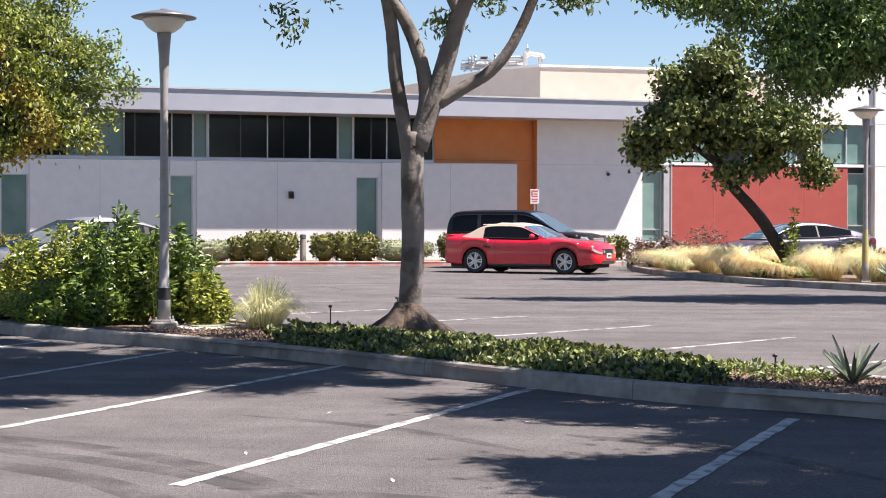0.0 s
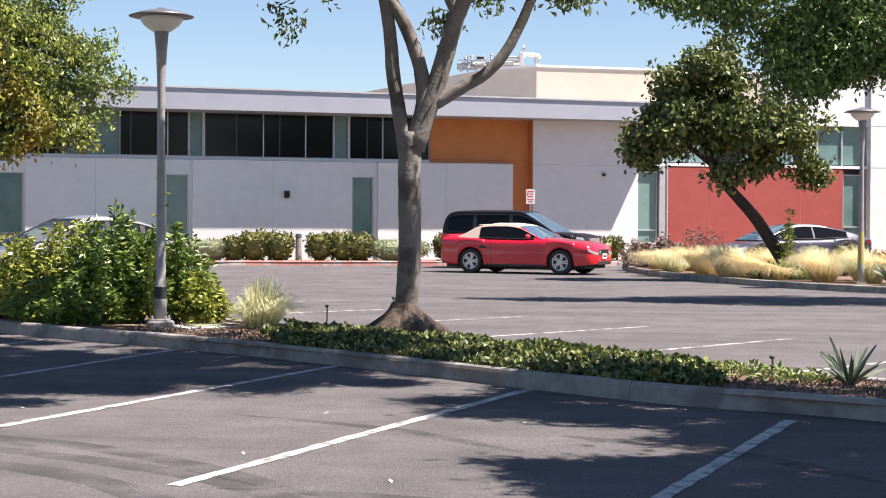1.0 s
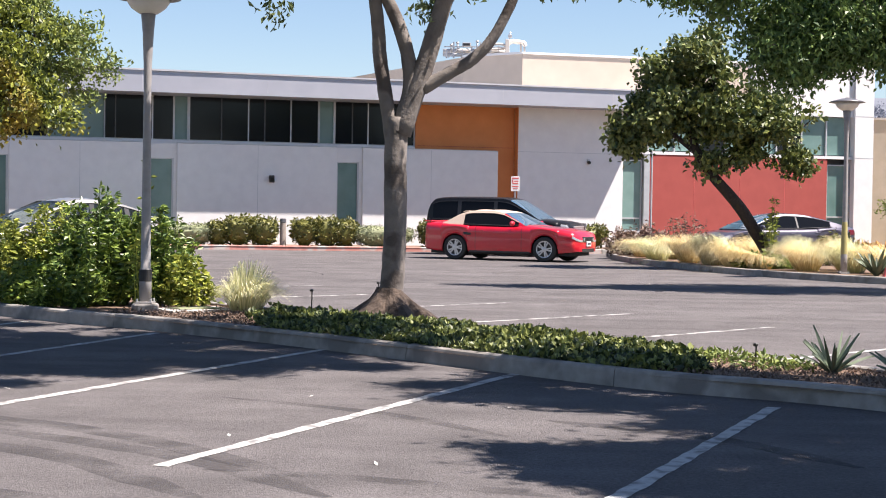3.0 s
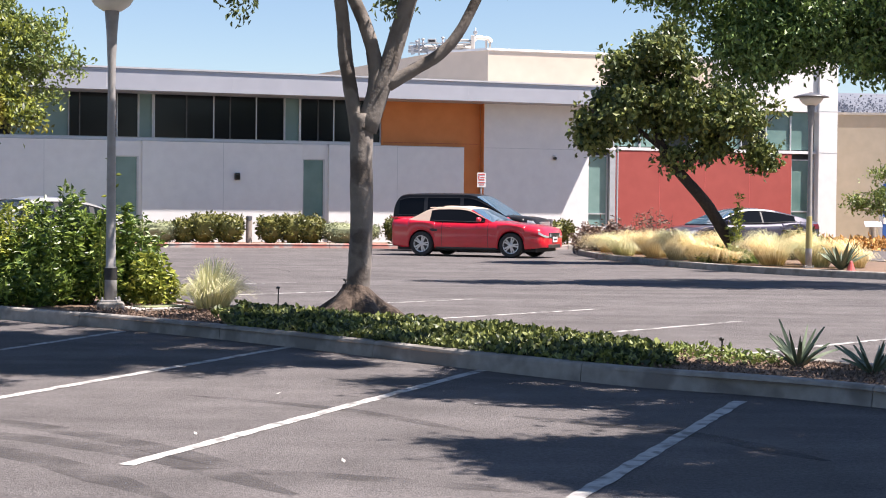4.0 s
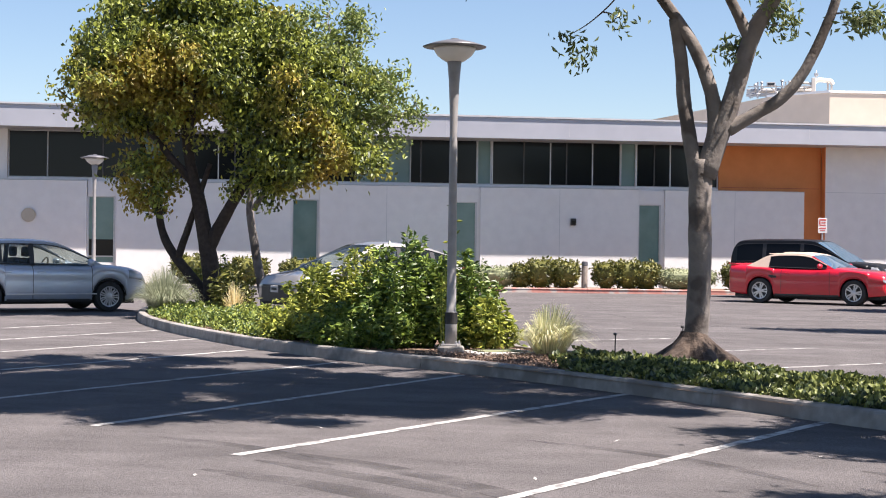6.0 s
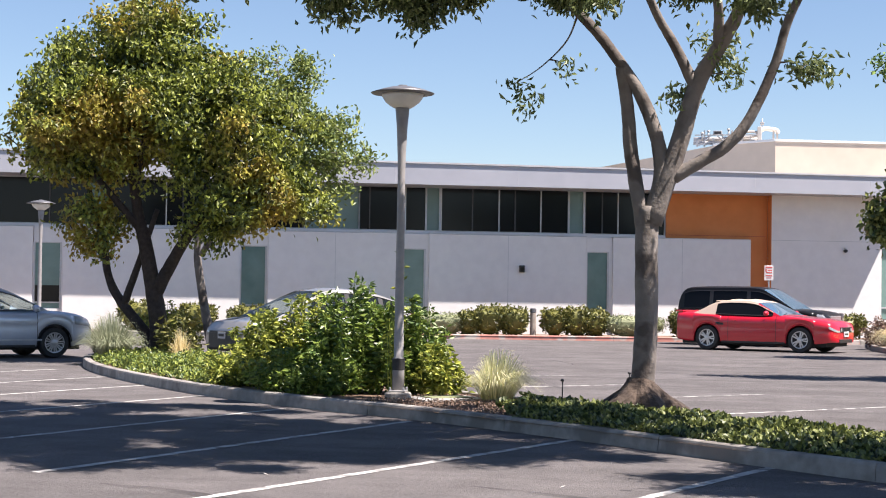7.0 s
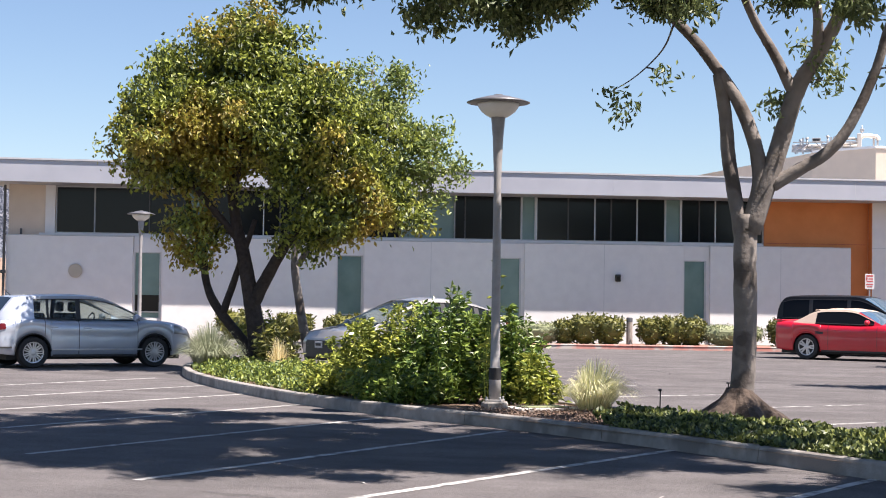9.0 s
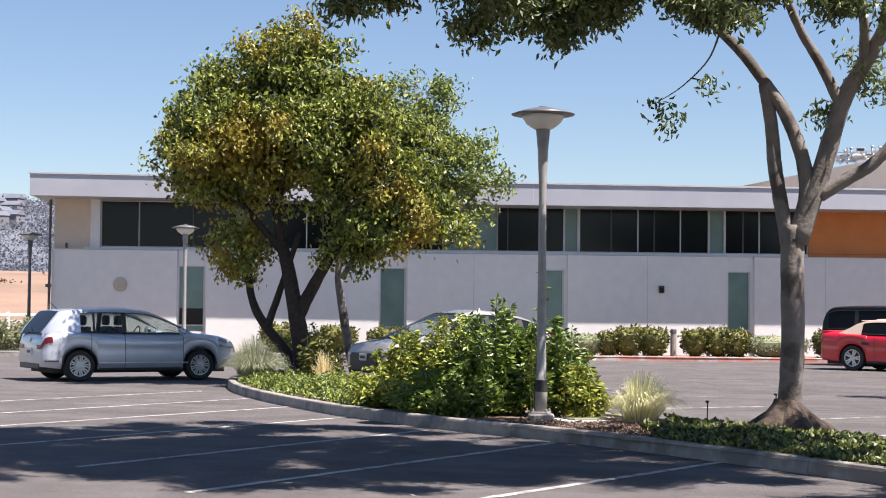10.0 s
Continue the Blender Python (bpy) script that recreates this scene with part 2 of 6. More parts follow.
M_LEAF_HEDGE = ramp_mat("olive_hedge_leaf", (0.055, 0.066, 0.015), (0.185, 0.18, 0.038), 3.0, 0.5, island=0.6, leaf=0.12)
M_LEAF_SAGE = ramp_mat("grey_green_hedge_leaf", (0.17, 0.20, 0.10), (0.30, 0.32, 0.18), 5.0, 0.6, island=0.6, leaf=0.12)
M_LEAF_PURPLE = ramp_mat("purple_brown_shrub_leaf", (0.10, 0.055, 0.05), (0.24, 0.16, 0.11), 3.0, 0.6, island=0.7, leaf=0.12)
M_GRASS_GOLD = ramp_mat("golden_feather_grass", (0.62, 0.50, 0.24), (0.95, 0.85, 0.56), 6.0, 0.6, island=0.8, leaf=0.5)
M_GRASS_PALE = ramp_mat("pale_green_feather_grass", (0.52, 0.52, 0.28), (0.90, 0.87, 0.60), 6.0, 0.6, island=0.8, leaf=0.5)
M_GRASS_GREY = ramp_mat("grey_green_grass", (0.24, 0.27, 0.17), (0.46, 0.48, 0.34), 6.0, 0.6, island=0.8, leaf=0.4)
M_LEAF_COVER = ramp_mat("ground_cover_leaf", (0.06, 0.10, 0.02), (0.27, 0.32, 0.06), 3.0, 0.5, island=0.75, leaf=0.15)
M_AGAVE = ramp_mat("blue_green_succulent", (0.10, 0.135, 0.085), (0.19, 0.23, 0.14), 4.0, 0.5, island=0.5)
M_FLOWER = ramp_mat("orange_flowerbed", (0.45, 0.22, 0.05), (0.62, 0.36, 0.12), 3.0, 0.8, island=0.7)
M_HILL = ramp_mat("golden_dry_hill", (0.22, 0.145, 0.105), (0.29, 0.195, 0.14), 0.25, 0.95, c3=(0.20, 0.14, 0.10), c3scale=0.05)
# Hill and far trees carry the distance haze in their blue-grey base colours
M_HILLFAR = ramp_mat("haze_tinted_wooded_hill", (0.105, 0.12, 0.15), (0.16, 0.17, 0.20), 0.10, 0.95, c3=(0.20, 0.19, 0.20), c3scale=0.03, c3lo=0.55, c3hi=0.7)
M_FARTREE = ramp_mat("haze_tinted_far_tree", (0.15, 0.165, 0.20), (0.19, 0.20, 0.235), 0.2, 0.95, island=0.7, leaf=0.5)
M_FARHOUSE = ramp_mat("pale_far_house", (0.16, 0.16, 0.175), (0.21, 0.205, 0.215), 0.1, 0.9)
M_WHITE = ramp_mat("white_paint", (0.72, 0.71, 0.69), (0.8, 0.79, 0.77), 5.0, 0.6)
M_BEIGE = ramp_mat("beige_block_wall", (0.40, 0.36, 0.29), (0.48, 0.43, 0.35), 2.0, 0.9)
M_SIGN_RED = ramp_mat("sign_red", (0.55, 0.10, 0.09), (0.62, 0.13, 0.12), 5.0, 0.5)
M_BLUE = ramp_mat("blue_door_paint", (0.02, 0.09, 0.34), (0.03, 0.12, 0.42), 4.0, 0.5, obj=True)
M_WOOD = ramp_mat("weathered_wood", (0.20, 0.17, 0.14), (0.32, 0.28, 0.24), 12.0, 0.9)
M_YELLOW = ramp_mat("yellow_tape", (0.36, 0.31, 0.12), (0.45, 0.38, 0.15), 8.0, 0.6)


# ---- mesh helpers ----
def part(name, bm, material, parent=None, label="", smooth=False):
    me = bpy.data.meshes.new(name)
    bm.to_mesh(me)
    bm.free()
    me.materials.append(material)
    if smooth:
        me.shade_smooth()
    ob = new(name, me)
    ob.parent = parent
    if label:
        ob["label"] = label
    return ob


def thing(name, m, label, category, group="", kind=""):
    ob = new(name)
    ob.matrix_world = m
    ob.empty_display_size = 0.2
    return tagged(ob, label, category, group, kind)


def add_box(bm, x0, x1, y0, y1, z0, z1, m=None, bevel=0.0):
    r = bmesh.ops.create_cube(bm, size=1)
    vs = r["verts"]
    for v in vs:
        v.co = Vector(((x0 + x1) / 2 + v.co.x * (x1 - x0), (y0 + y1) / 2 + v.co.y * (y1 - y0), (z0 + z1) / 2 + v.co.z * (z1 - z0)))
    if bevel:
        es = list({e for v in vs for e in v.link_edges})
        out = bmesh.ops.bevel(bm, geom=es, offset=bevel, segments=2, affect="EDGES", profile=0.5)
        vs = list({v for f in out["faces"] for v in f.verts} | {v for v in vs if v.is_valid})
    if m is not None:
        bmesh.ops.transform(bm, matrix=m, verts=vs)
    return bm


def box(*a, **k):
    return add_box(bmesh.new(), *a, **k)


def lathe(profile, seg=24, m=None, caps=True):
    """Turn (radius, height) pairs round the z axis."""
    bm = bmesh.new()
    rings = []
    for r, z in profile:
        rings.append([bm.verts.new((r * math.cos(2 * math.pi * i / seg), r * math.sin(2 * math.pi * i / seg), z)) for i in range(seg)])
    for a, b in zip(rings, rings[1:]):
        for i in range(seg):
            bm.faces.new((a[i], a[(i + 1) % seg], b[(i + 1) % seg], b[i]))
    if caps:
        bm.faces.new(rings[0][::-1])
        bm.faces.new(rings[-1])
    if m is not None:
        bm.transform(m)
    return bm


def add_tube(bm, pts, radii, seg=8, wob=0.0, rnd=None):
    pts = [Vector(p) for p in pts]
    rings = []
    side = Vector((1, 0, 0))
    for i, p in enumerate(pts):
        d = (pts[min(i + 1, len(pts) - 1)] - pts[max(i - 1, 0)]).normalized()
        side = (side - d * side.dot(d))
        side = side.normalized() if side.length > 1e-4 else d.orthogonal().normalized()
        up = d.cross(side)
        ring = []
        for k in range(seg):
            a = 2 * math.pi * k / seg
            r = radii[i] * (1 + (rnd.uniform(-wob, wob) if rnd else 0))
            ring.append(bm.verts.new(p + (side * math.cos(a) + up * math.sin(a)) * r))
        rings.append(ring)
    for a, b in zip(rings, rings[1:]):
        for k in range(seg):
            bm.faces.new((a[k], a[(k + 1) % seg], b[(k + 1) % seg], b[k]))
    bm.faces.new(rings[0][::-1])
    bm.faces.new(rings[-1])
    return bm


def smooth_path(pts, n=6):
    """Catmull-Rom through the points."""
    p = [np.array(q, float) for q in pts]
    p = [2 * p[0] - p[1]] + p + [2 * p[-1] - p[-2]]
    out = []
    for i in range(1, len(p) - 2):
        for k in range(n):
            t = k / n
            out.append(0.5 * ((2 * p[i]) + (p[i + 1] - p[i - 1]) * t + (2 * p[i - 1] - 5 * p[i] + 4 * p[i + 1] - p[i + 2]) * t * t + (3 * p[i] - p[i - 1] - 3 * p[i + 1] + p[i + 2]) * t ** 3))
    out.append(p[-2])
    return out


def raw_mesh(name, verts, faces, material, parent=None, label="", kind=""):
    me = bpy.data.meshes.new(name)
    me.from_pydata([tuple(v) for v in verts], [], faces)
    me.materials.append(material)
    ob = new(name, me)
    ob.parent = parent
    return tagged(ob, label, "", "", kind)


def leaf_mesh(name, pos, size, material, parent=None, label="", seed=1, droop=0.3, narrow=0.45, kind="stuff", dirs=None):
    """Many small folded leaves in one mesh; pos is an (n, 3) array."""
    g = np.random.default_rng(seed)
    n = len(pos)
    d = g.normal(size=(n, 3)) if dirs is None else dirs + g.normal(size=(n, 3)) * 0.45
    d[:, 2] -= droop
    d /= np.linalg.norm(d, axis=1)[:, None]
    s = np.cross(d, g.normal(size=(n, 3)))
    s /= np.linalg.norm(s, axis=1)[:, None] + 1e-9
    up = np.cross(s, d)
    L = (size * g.uniform(0.65, 1.3, n))[:, None]
    a = pos
    b = pos + d * L * 0.5 + s * L * narrow * 0.5 + up * L * 0.12
    c = pos + d * L - up * L * 0.06
    e = pos + d * L * 0.5 - s * L * narrow * 0.5 + up * L * 0.12
    v = np.stack([a, b, c, e], 1).reshape(-1, 3)
    f = [x for i in range(0, 4 * n, 4) for x in ((i, i + 1, i + 2), (i, i + 2, i + 3))]
    return raw_mesh(name, v, f, material, parent, label, kind)


def blade_mesh(name, roots, tips, width, material, parent=None, label="", sag=0.25, seed=1, kind="stuff"):
    """Curved tapering blades from roots to tips (both (n, 3) arrays)."""
    g = np.random.default_rng(seed)
    n = len(roots)
    d = tips - roots
    side = np.stack([-d[:, 1], d[:, 0], 0 * d[:, 0]], 1) + g.normal(size=(n, 3)) * 0.05
    side /= np.linalg.norm(side, axis=1)[:, None] + 1e-9
    L = np.linalg.norm(d, axis=1)[:, None]
    rows = []
    for k, wd in ((0, 1.0), (0.35, 0.9), (0.7, 0.6), (1.0, 0.08)):
        p = roots + d * k
        p[:, 2] += (L[:, 0] * sag) * (4 * k * (1 - k)) * 0.8
        rows += [p - side * width * wd / 2, p + side * width * wd / 2]
    v = np.stack(rows, 1).reshape(-1, 3)
    f = [(i + j, i + j + 1, i + j + 3, i + j + 2) for i in range(0, 8 * n, 8) for j in (0, 2, 4)]
    return raw_mesh(name, v, f, material, parent, label, kind)


def blobs(g, spheres, n, lump=0.0, share=18):
    """Points inside a set of ellipsoids (x, y, z, rx, ry, rz, weight), denser towards the shell."""
    w = np.array([s[6] for s in spheres], float)
    pick = g.choice(len(spheres), n, p=w / w.sum())
    d = g.normal(size=(n, 3))
    d /= np.linalg.norm(d, axis=1)[:, None]
    r = g.uniform(0.15, 1, n) ** 0.45
    s = np.array([q[:6] for q in spheres])[pick]
    p = s[:, :3] + d * r[:, None] * s[:, 3:6]
    if lump:
        # gather the points into uneven lumps, with gaps between them
        k = max(10, n // share)
        home = p[:k]
        near = np.array([np.argmin(np.linalg.norm(home - q, axis=1)) for q in p])
        far = np.linalg.norm(home[near] - p, axis=1) > 0.8
        pull = (g.uniform(0.62, 0.95, n) * np.where(far, 0.0, 1.0))[:, None]
        p = p * (1 - pull) + home[near] * pull + g.normal(size=(n, 3)) * lump * np.array([0.27, 0.27, 0.2])
    return p


# ---- ground, parking lot, kerbs ----
def sheet(name, pts, z, material, parent=None, label="", kind=""):
    bm = bmesh.new()
    f = bm.faces.new([bm.verts.new((x, y, z)) for x, y in pts])
    if f.normal.z < 0 or bm.faces[:][0].calc_area() == 0:
        f.normal_flip()
    bm.normal_update()
    if f.normal.z < 0:
        f.normal_flip()
    bmesh.ops.triangulate(bm, faces=[f])
    ob = part(name, bm, material, parent, label)
    if kind:
        ob["kind"] = kind
    return ob


ground = sheet("ground", [(-3000, -3000), (3000, -3000), (3000, 3000), (-3000, 3000)], -0.03, M_EARTH)
tagged(ground, "bare dry earth reaching the horizon", "ground", "", "structure")
lot = sheet("parking_lot", [(-75, -40), (60, -40), (60, 60), (-75, 60)], 0.0, M_ASPHALT)
tagged(lot, "aged dark grey asphalt parking lot with tyre marks", "parking lot", "", "structure")


def stripe(x0, y0, x1, y1, w, material, z=0.004):
    """One painted bay line with slightly ragged edges."""
    a, b = Vector((x0, y0, 0)), Vector((x1, y1, 0))
    d = (b - a).normalized()
    n = Vector((-d.y, d.x, 0))
    bm = bmesh.new()
    k = max(4, int((b - a).length / 0.12))
    rnd = random.Random(int(x0 * 100 + y0 * 10))
    prev = None
    for i in range(k + 1):
        p = a.lerp(b, i / k)
        h = w / 2
        pair = [bm.verts.new(p + n * (h + rnd.uniform(-0.008, 0.008)) + Vector((0, 0, z))), bm.verts.new(p - n * (h + rnd.uniform(-0.008, 0.008)) + Vector((0, 0, z)))]
        if prev:
            bm.faces.new((prev[1], pair[1], pair[0], prev[0]))
        prev = pair
    return part("parking_line", bm, material, lot)


# bay lines before the island, one every 2.78 m along it
NEAR_LINES = [(-1.82, 8.58, 0.21, 14.0), (-3.78, 10.27, -1.70, 15.95), (-5.42, 11.57, -3.76, 17.5), (-7.22, 13.14, -5.6, 18.85), (-9.15, 14.9, -7.27, 20.91), (-10.95, 16.5, -8.88, 22.81), (-12.3, 18.5, -10.31, 24.82), (-14.2, 20.0, -12.1, 26.6), (-0.0, 6.3, 2.0, 11.78), (2.0, 4.4, 3.9, 9.8)]
for x0, y0, x1, y1 in NEAR_LINES:
    stripe(x0, y0, x1, y1, 0.098, M_PAINT)
# worn bay lines behind the island
for x0, y0, x1, y1 in [(2.5, 15.4, 4.9, 18.0), (1.1, 17.6, 3.4, 20.15), (-0.4, 20.0, 1.8, 22.3), (-1.2, 23.1, 0.1, 24.4), (-3.6, 24.7, -2.0, 26.2), (-4.5, 27.8, -3.1, 28.9)]:
    stripe(x0, y0, x1, y1, 0.10, M_PAINT_OLD)


def ground_strip(name, path, w, material, label, z=0.002, ragged=0.15, seed=1):
    """A flat worn strip on the asphalt that follows a curved path and thins out at both ends."""
    rnd = random.Random(seed)
    pts = [Vector(p) for p in smooth_path([(x, y, 0) for x, y in path], 10)]
    bm = bmesh.new()
    prev = None
    for i, p in enumerate(pts):
        d = (pts[min(i + 1, len(pts) - 1)] - pts[max(i - 1, 0)]).normalized()
        n = Vector((-d.y, d.x, 0))
        h = w / 2 * min(1.0, 0.25 + 4.0 * min(i, len(pts) - 1 - i) / len(pts))
        pair = [bm.verts.new(p + n * h * (1 + rnd.uniform(-ragged, ragged)) + Vector((0, 0, z))), bm.verts.new(p - n * h * (1 + rnd.uniform(-ragged, ragged)) + Vector((0, 0, z)))]
        if prev:
            bm.faces.new((prev[1], pair[1], pair[0], prev[0]))
        prev = pair
    return part(name, bm, material, lot, label)


for i, (w, path) in enumerate((
        (0.24, [(-3.74, 9.58), (-2.48, 8.89), (-1.40, 7.61)]),
        (0.22, [(-3.57, 10.10), (-1.85, 8.98), (-0.82, 7.77)]),
        (0.20, [(-3.12, 7.98), (-2.50, 7.73), (-2.00, 7.47)]),
        (0.22, [(-3.41, 10.50), (-2.23, 9.65), (-1.03, 8.35)]),
        (0.16, [(-1.57, 8.52), (-0.52, 8.27), (0.33, 7.90)]),
        (0.20, [(0.33, 10.80), (1.36, 10.07), (2.03, 9.02)]),
        (0.16, [(-4.67, 11.08), (-3.79, 10.68), (-3.01, 9.99)]),
        (0.14, [(-2.05, 11.75), (-0.83, 11.02), (0.06, 9.99)]),
)):
    ground_strip("tyre_mark", path, w, M_TYRE_MARK, "faint curved tyre mark", 0.002 + 0.0002 * i, 0.1, i)
rnd = random.Random(12)
for i in range(9):
    x, y = rnd.uniform(-9, 7), rnd.uniform(23, 43)
    a, path = rnd.uniform(-0.5, 0.5), []
    for q in range(7):
        path.append((x, y))
        a += rnd.uniform(-0.5, 0.5)
        x, y = x + 0.8 * math.cos(a), y + 0.8 * math.sin(a)
    ground_strip("crack", path, 0.035, M_CRACK, "dark tar-filled crack", 0.003, 0.5, 40 + i)


def kerb(name, path, label, material, stone=2.4, closed=False, w=0.15, h=0.15, alt=None):
    """Concrete kerb along a path (ground edge on its right-hand side going along), cast in separate lengths with open joints."""
    pts = smooth_path([(x, y, 0) for x, y in (path + path[:1] if closed else path)], 8)
    pts = [Vector(p) for p in pts]
    root = thing(name, pose(0, 0, 0), label, "kerb", "", "structure")
    prof = [(0.0, -0.02), (0.012, h - 0.03), (0.02, h - 0.01), (0.04, h), (w - 0.015, h), (w, h - 0.01), (w, -0.02)]
    run, start = 0.0, 0
    for i in range(1, len(pts)):
        run += (pts[i] - pts[i - 1]).length
        if run < stone and i < len(pts) - 1:
            continue
        seg = pts[start:i + 1]
        bm = bmesh.new()
        rings = []
        for k, p in enumerate(seg):
            a, b = pts[max(start + k - 1, 0)], pts[min(start + k + 1, len(pts) - 1)]
            d = (b - a).normalized()
            n = Vector((-d.y, d.x, 0))
            q = p.copy()
            if k == 0:
                q += d * 0.004
            if k == len(seg) - 1:
                q -= d * 0.004
            rings.append([bm.verts.new(q + n * o + Vector((0, 0, z))) for o, z in prof])
        for r0, r1 in zip(rings, rings[1:]):
            for k in range(len(prof) - 1):
                bm.faces.new((r0[k], r0[k + 1], r1[k + 1], r1[k]))
        bm.faces.new(rings[0])
        bm.faces.new(rings[-1][::-1])
        bmesh.ops.recalc_face_normals(bm, faces=bm.faces)
        mat = material
        if alt and alt[0] < seg[len(seg) // 2].x < alt[1]:
            mat = alt[2]
        part("kerb_stone", bm, mat, root)
        run, start = 0.0, i
    return root


ISLAND_FRONT = [(8.2, 5.7), (5.0, 9.25), (2.66, 11.78), (1.25, 12.72), (-0.08, 14.02), (-1.77, 15.85), (-3.9, 17.85), (-5.25, 18.85), (-7.5, 21.0), (-9.85, 24.0), (-11.5, 26.6), (-12.75, 29.3)]
ISLAND_BACK = [(-12.9, 30.6), (-12.2, 31.3), (-11.2, 30.8), (-9.6, 28.4), (-7.0, 24.8), (-2.9, 20.0), (1.0, 15.75), (2.75, 13.95), (6.2, 10.4), (10.0, 6.6)]
kerb("kerb_1", (ISLAND_FRONT + ISLAND_BACK)[::-1], "grey cast concrete kerb round the planted island", M_KERB, closed=True)
sheet("planting_bed_1", ISLAND_FRONT + ISLAND_BACK, 0.115, M_SOIL)
tagged(bpy.data.objects["planting_bed_1"], "brown mulch soil of the parking island", "planting bed", "", "structure")
ISLAND_TWO = [(3.55, 54.2), (3.25, 48.5), (3.45, 45.0), (4.16, 41.3), (5.6, 36.7), (7.55, 33.6), (10.0, 31.9), (14.0, 30.6), (22.0, 29.8), (22.0, 36.0), (13.0, 38.8), (8.8, 43.0), (6.2, 48.0), (5.6, 54.2)]
kerb("kerb_2", ISLAND_TWO, "pale concrete kerb round the grass bed", M_KERB, closed=True)
sheet("planting_bed_2", ISLAND_TWO, 0.115, M_SOIL)
tagged(bpy.data.objects["planting_bed_2"], "brown soil bed with feather grass", "planting bed", "", "structure")
STRIP = [(-34.0, 42.6), (-27.0, 44.8), (-20.0, 47.4), (-12.0, 50.35), (-9.0, 51.06), (-2.88, 52.3), (3.3, 53.5), (3.45, 54.3)]
kerb("kerb_3", STRIP, "red-painted kerb along the building's hedge", M_KERB, alt=(-13.0, 2.6, M_KERB_RED))
sheet("planting_bed_3", STRIP + [(16.0, 62.6), (-30.0, 47.3)], 0.115, M_SOIL)
tagged(bpy.data.objects["planting_bed_3"], "soil strip before the building", "planting bed", "", "structure")

# ---- the office building ----
# local frame: x along the front, y into the building, z up
B = thing("office_building", pose(-27.137, 47.766, 0, 0, 0, 18.738), "low office block with white panels, orange and red walls, metal fascia", "building")


def bpart(name, u0, u1, d0, d1, z0, z1, material, label="", parent=None, bevel=0.0):
    return part(name, box(u0, u1, d0, d1, z0, z1, bevel=bevel), material, parent or B, label)


# projecting white panels between the tall windows
for u0, u1 in ((0.0, 4.14), (5.10, 10.85), (11.79, 16.28), (17.2, 22.63), (23.56, 28.46)):
    bpart("wall_panel", u0, u1, 0.0, 0.34, 0.0, 3.46, M_WALL, "white stucco panel with a thin cap", bevel=0.012)
    bpart("panel_cap", u0 + 0.002, u1 - 0.002, -0.012, 0.33, 3.464, 3.485, M_FRAME, "thin grey metal cap")
    for s in ((u0 + u1) / 2,) if u1 - u0 > 4.3 else ():
        bpart("joint", s - 0.008, s + 0.008, -0.003, 0.0, 0.02, 3.45, M_FRAME, "thin grey panel joint")


def tall_window(u0, u1, gap, z0=0.76, z1=2.96):
    win = new("window")
    win.parent = B
    win["label"] = "tall teal glass window in a recess"
    bpart("pane", u0 + 0.03, u1 - 0.06, 0.17, 0.19, z0 + 0.24, z1 - 0.03, M_GLASS_TEAL, "", win)
    bpart("pane", u0 + 0.03, u1 - 0.06, 0.17, 0.19, z0 + 0.03, z0 + 0.20, M_GLASS_TEAL, "", win)
    if u0 < 5:
        bpart("pane", u0 + 0.034, u1 - 0.064, 0.158, 0.168, z0 + 0.24, z0 + 0.78, M_GLASS_DARK, "black lower pane", win)
    for a in ((u0, u0 + 0.03, z0, z1), (u1 - 0.06, u1, z0, z1), (u0 + 0.03, u1 - 0.06, z0, z0 + 0.03), (u0 + 0.03, u1 - 0.06, z1 - 0.03, z1), (u0 + 0.03, u1 - 0.06, z0 + 0.2, z0 + 0.24)):
        bpart("frame", a[0], a[1], 0.12, 0.24, a[2], a[3], M_FRAME, "", win)
    bpart("lintel", u0 - 0.02, u1 + 0.10, 0.10, 0.34, z1 + 0.002, 3.45, M_WALL)
    bpart("jamb", u1, u1 + gap, 0.11, 0.34, z0, z1, M_WALL)
    bpart("jamb", u0 - 0.04, u0, 0.11, 0.34, z0, z1, M_WALL)
    bpart("sill_wall", u0 - 0.02, u1 + 0.10, 0.10, 0.34, 0.0, z0 - 0.002, M_WALL)
    return win


for u0, u1, gap in ((4.18, 5.06, 0.04), (10.89, 11.76, 0.03), (16.33, 17.1, 0.1), (22.67, 23.45, 0.11)):
    tall_window(u0, u1, gap)

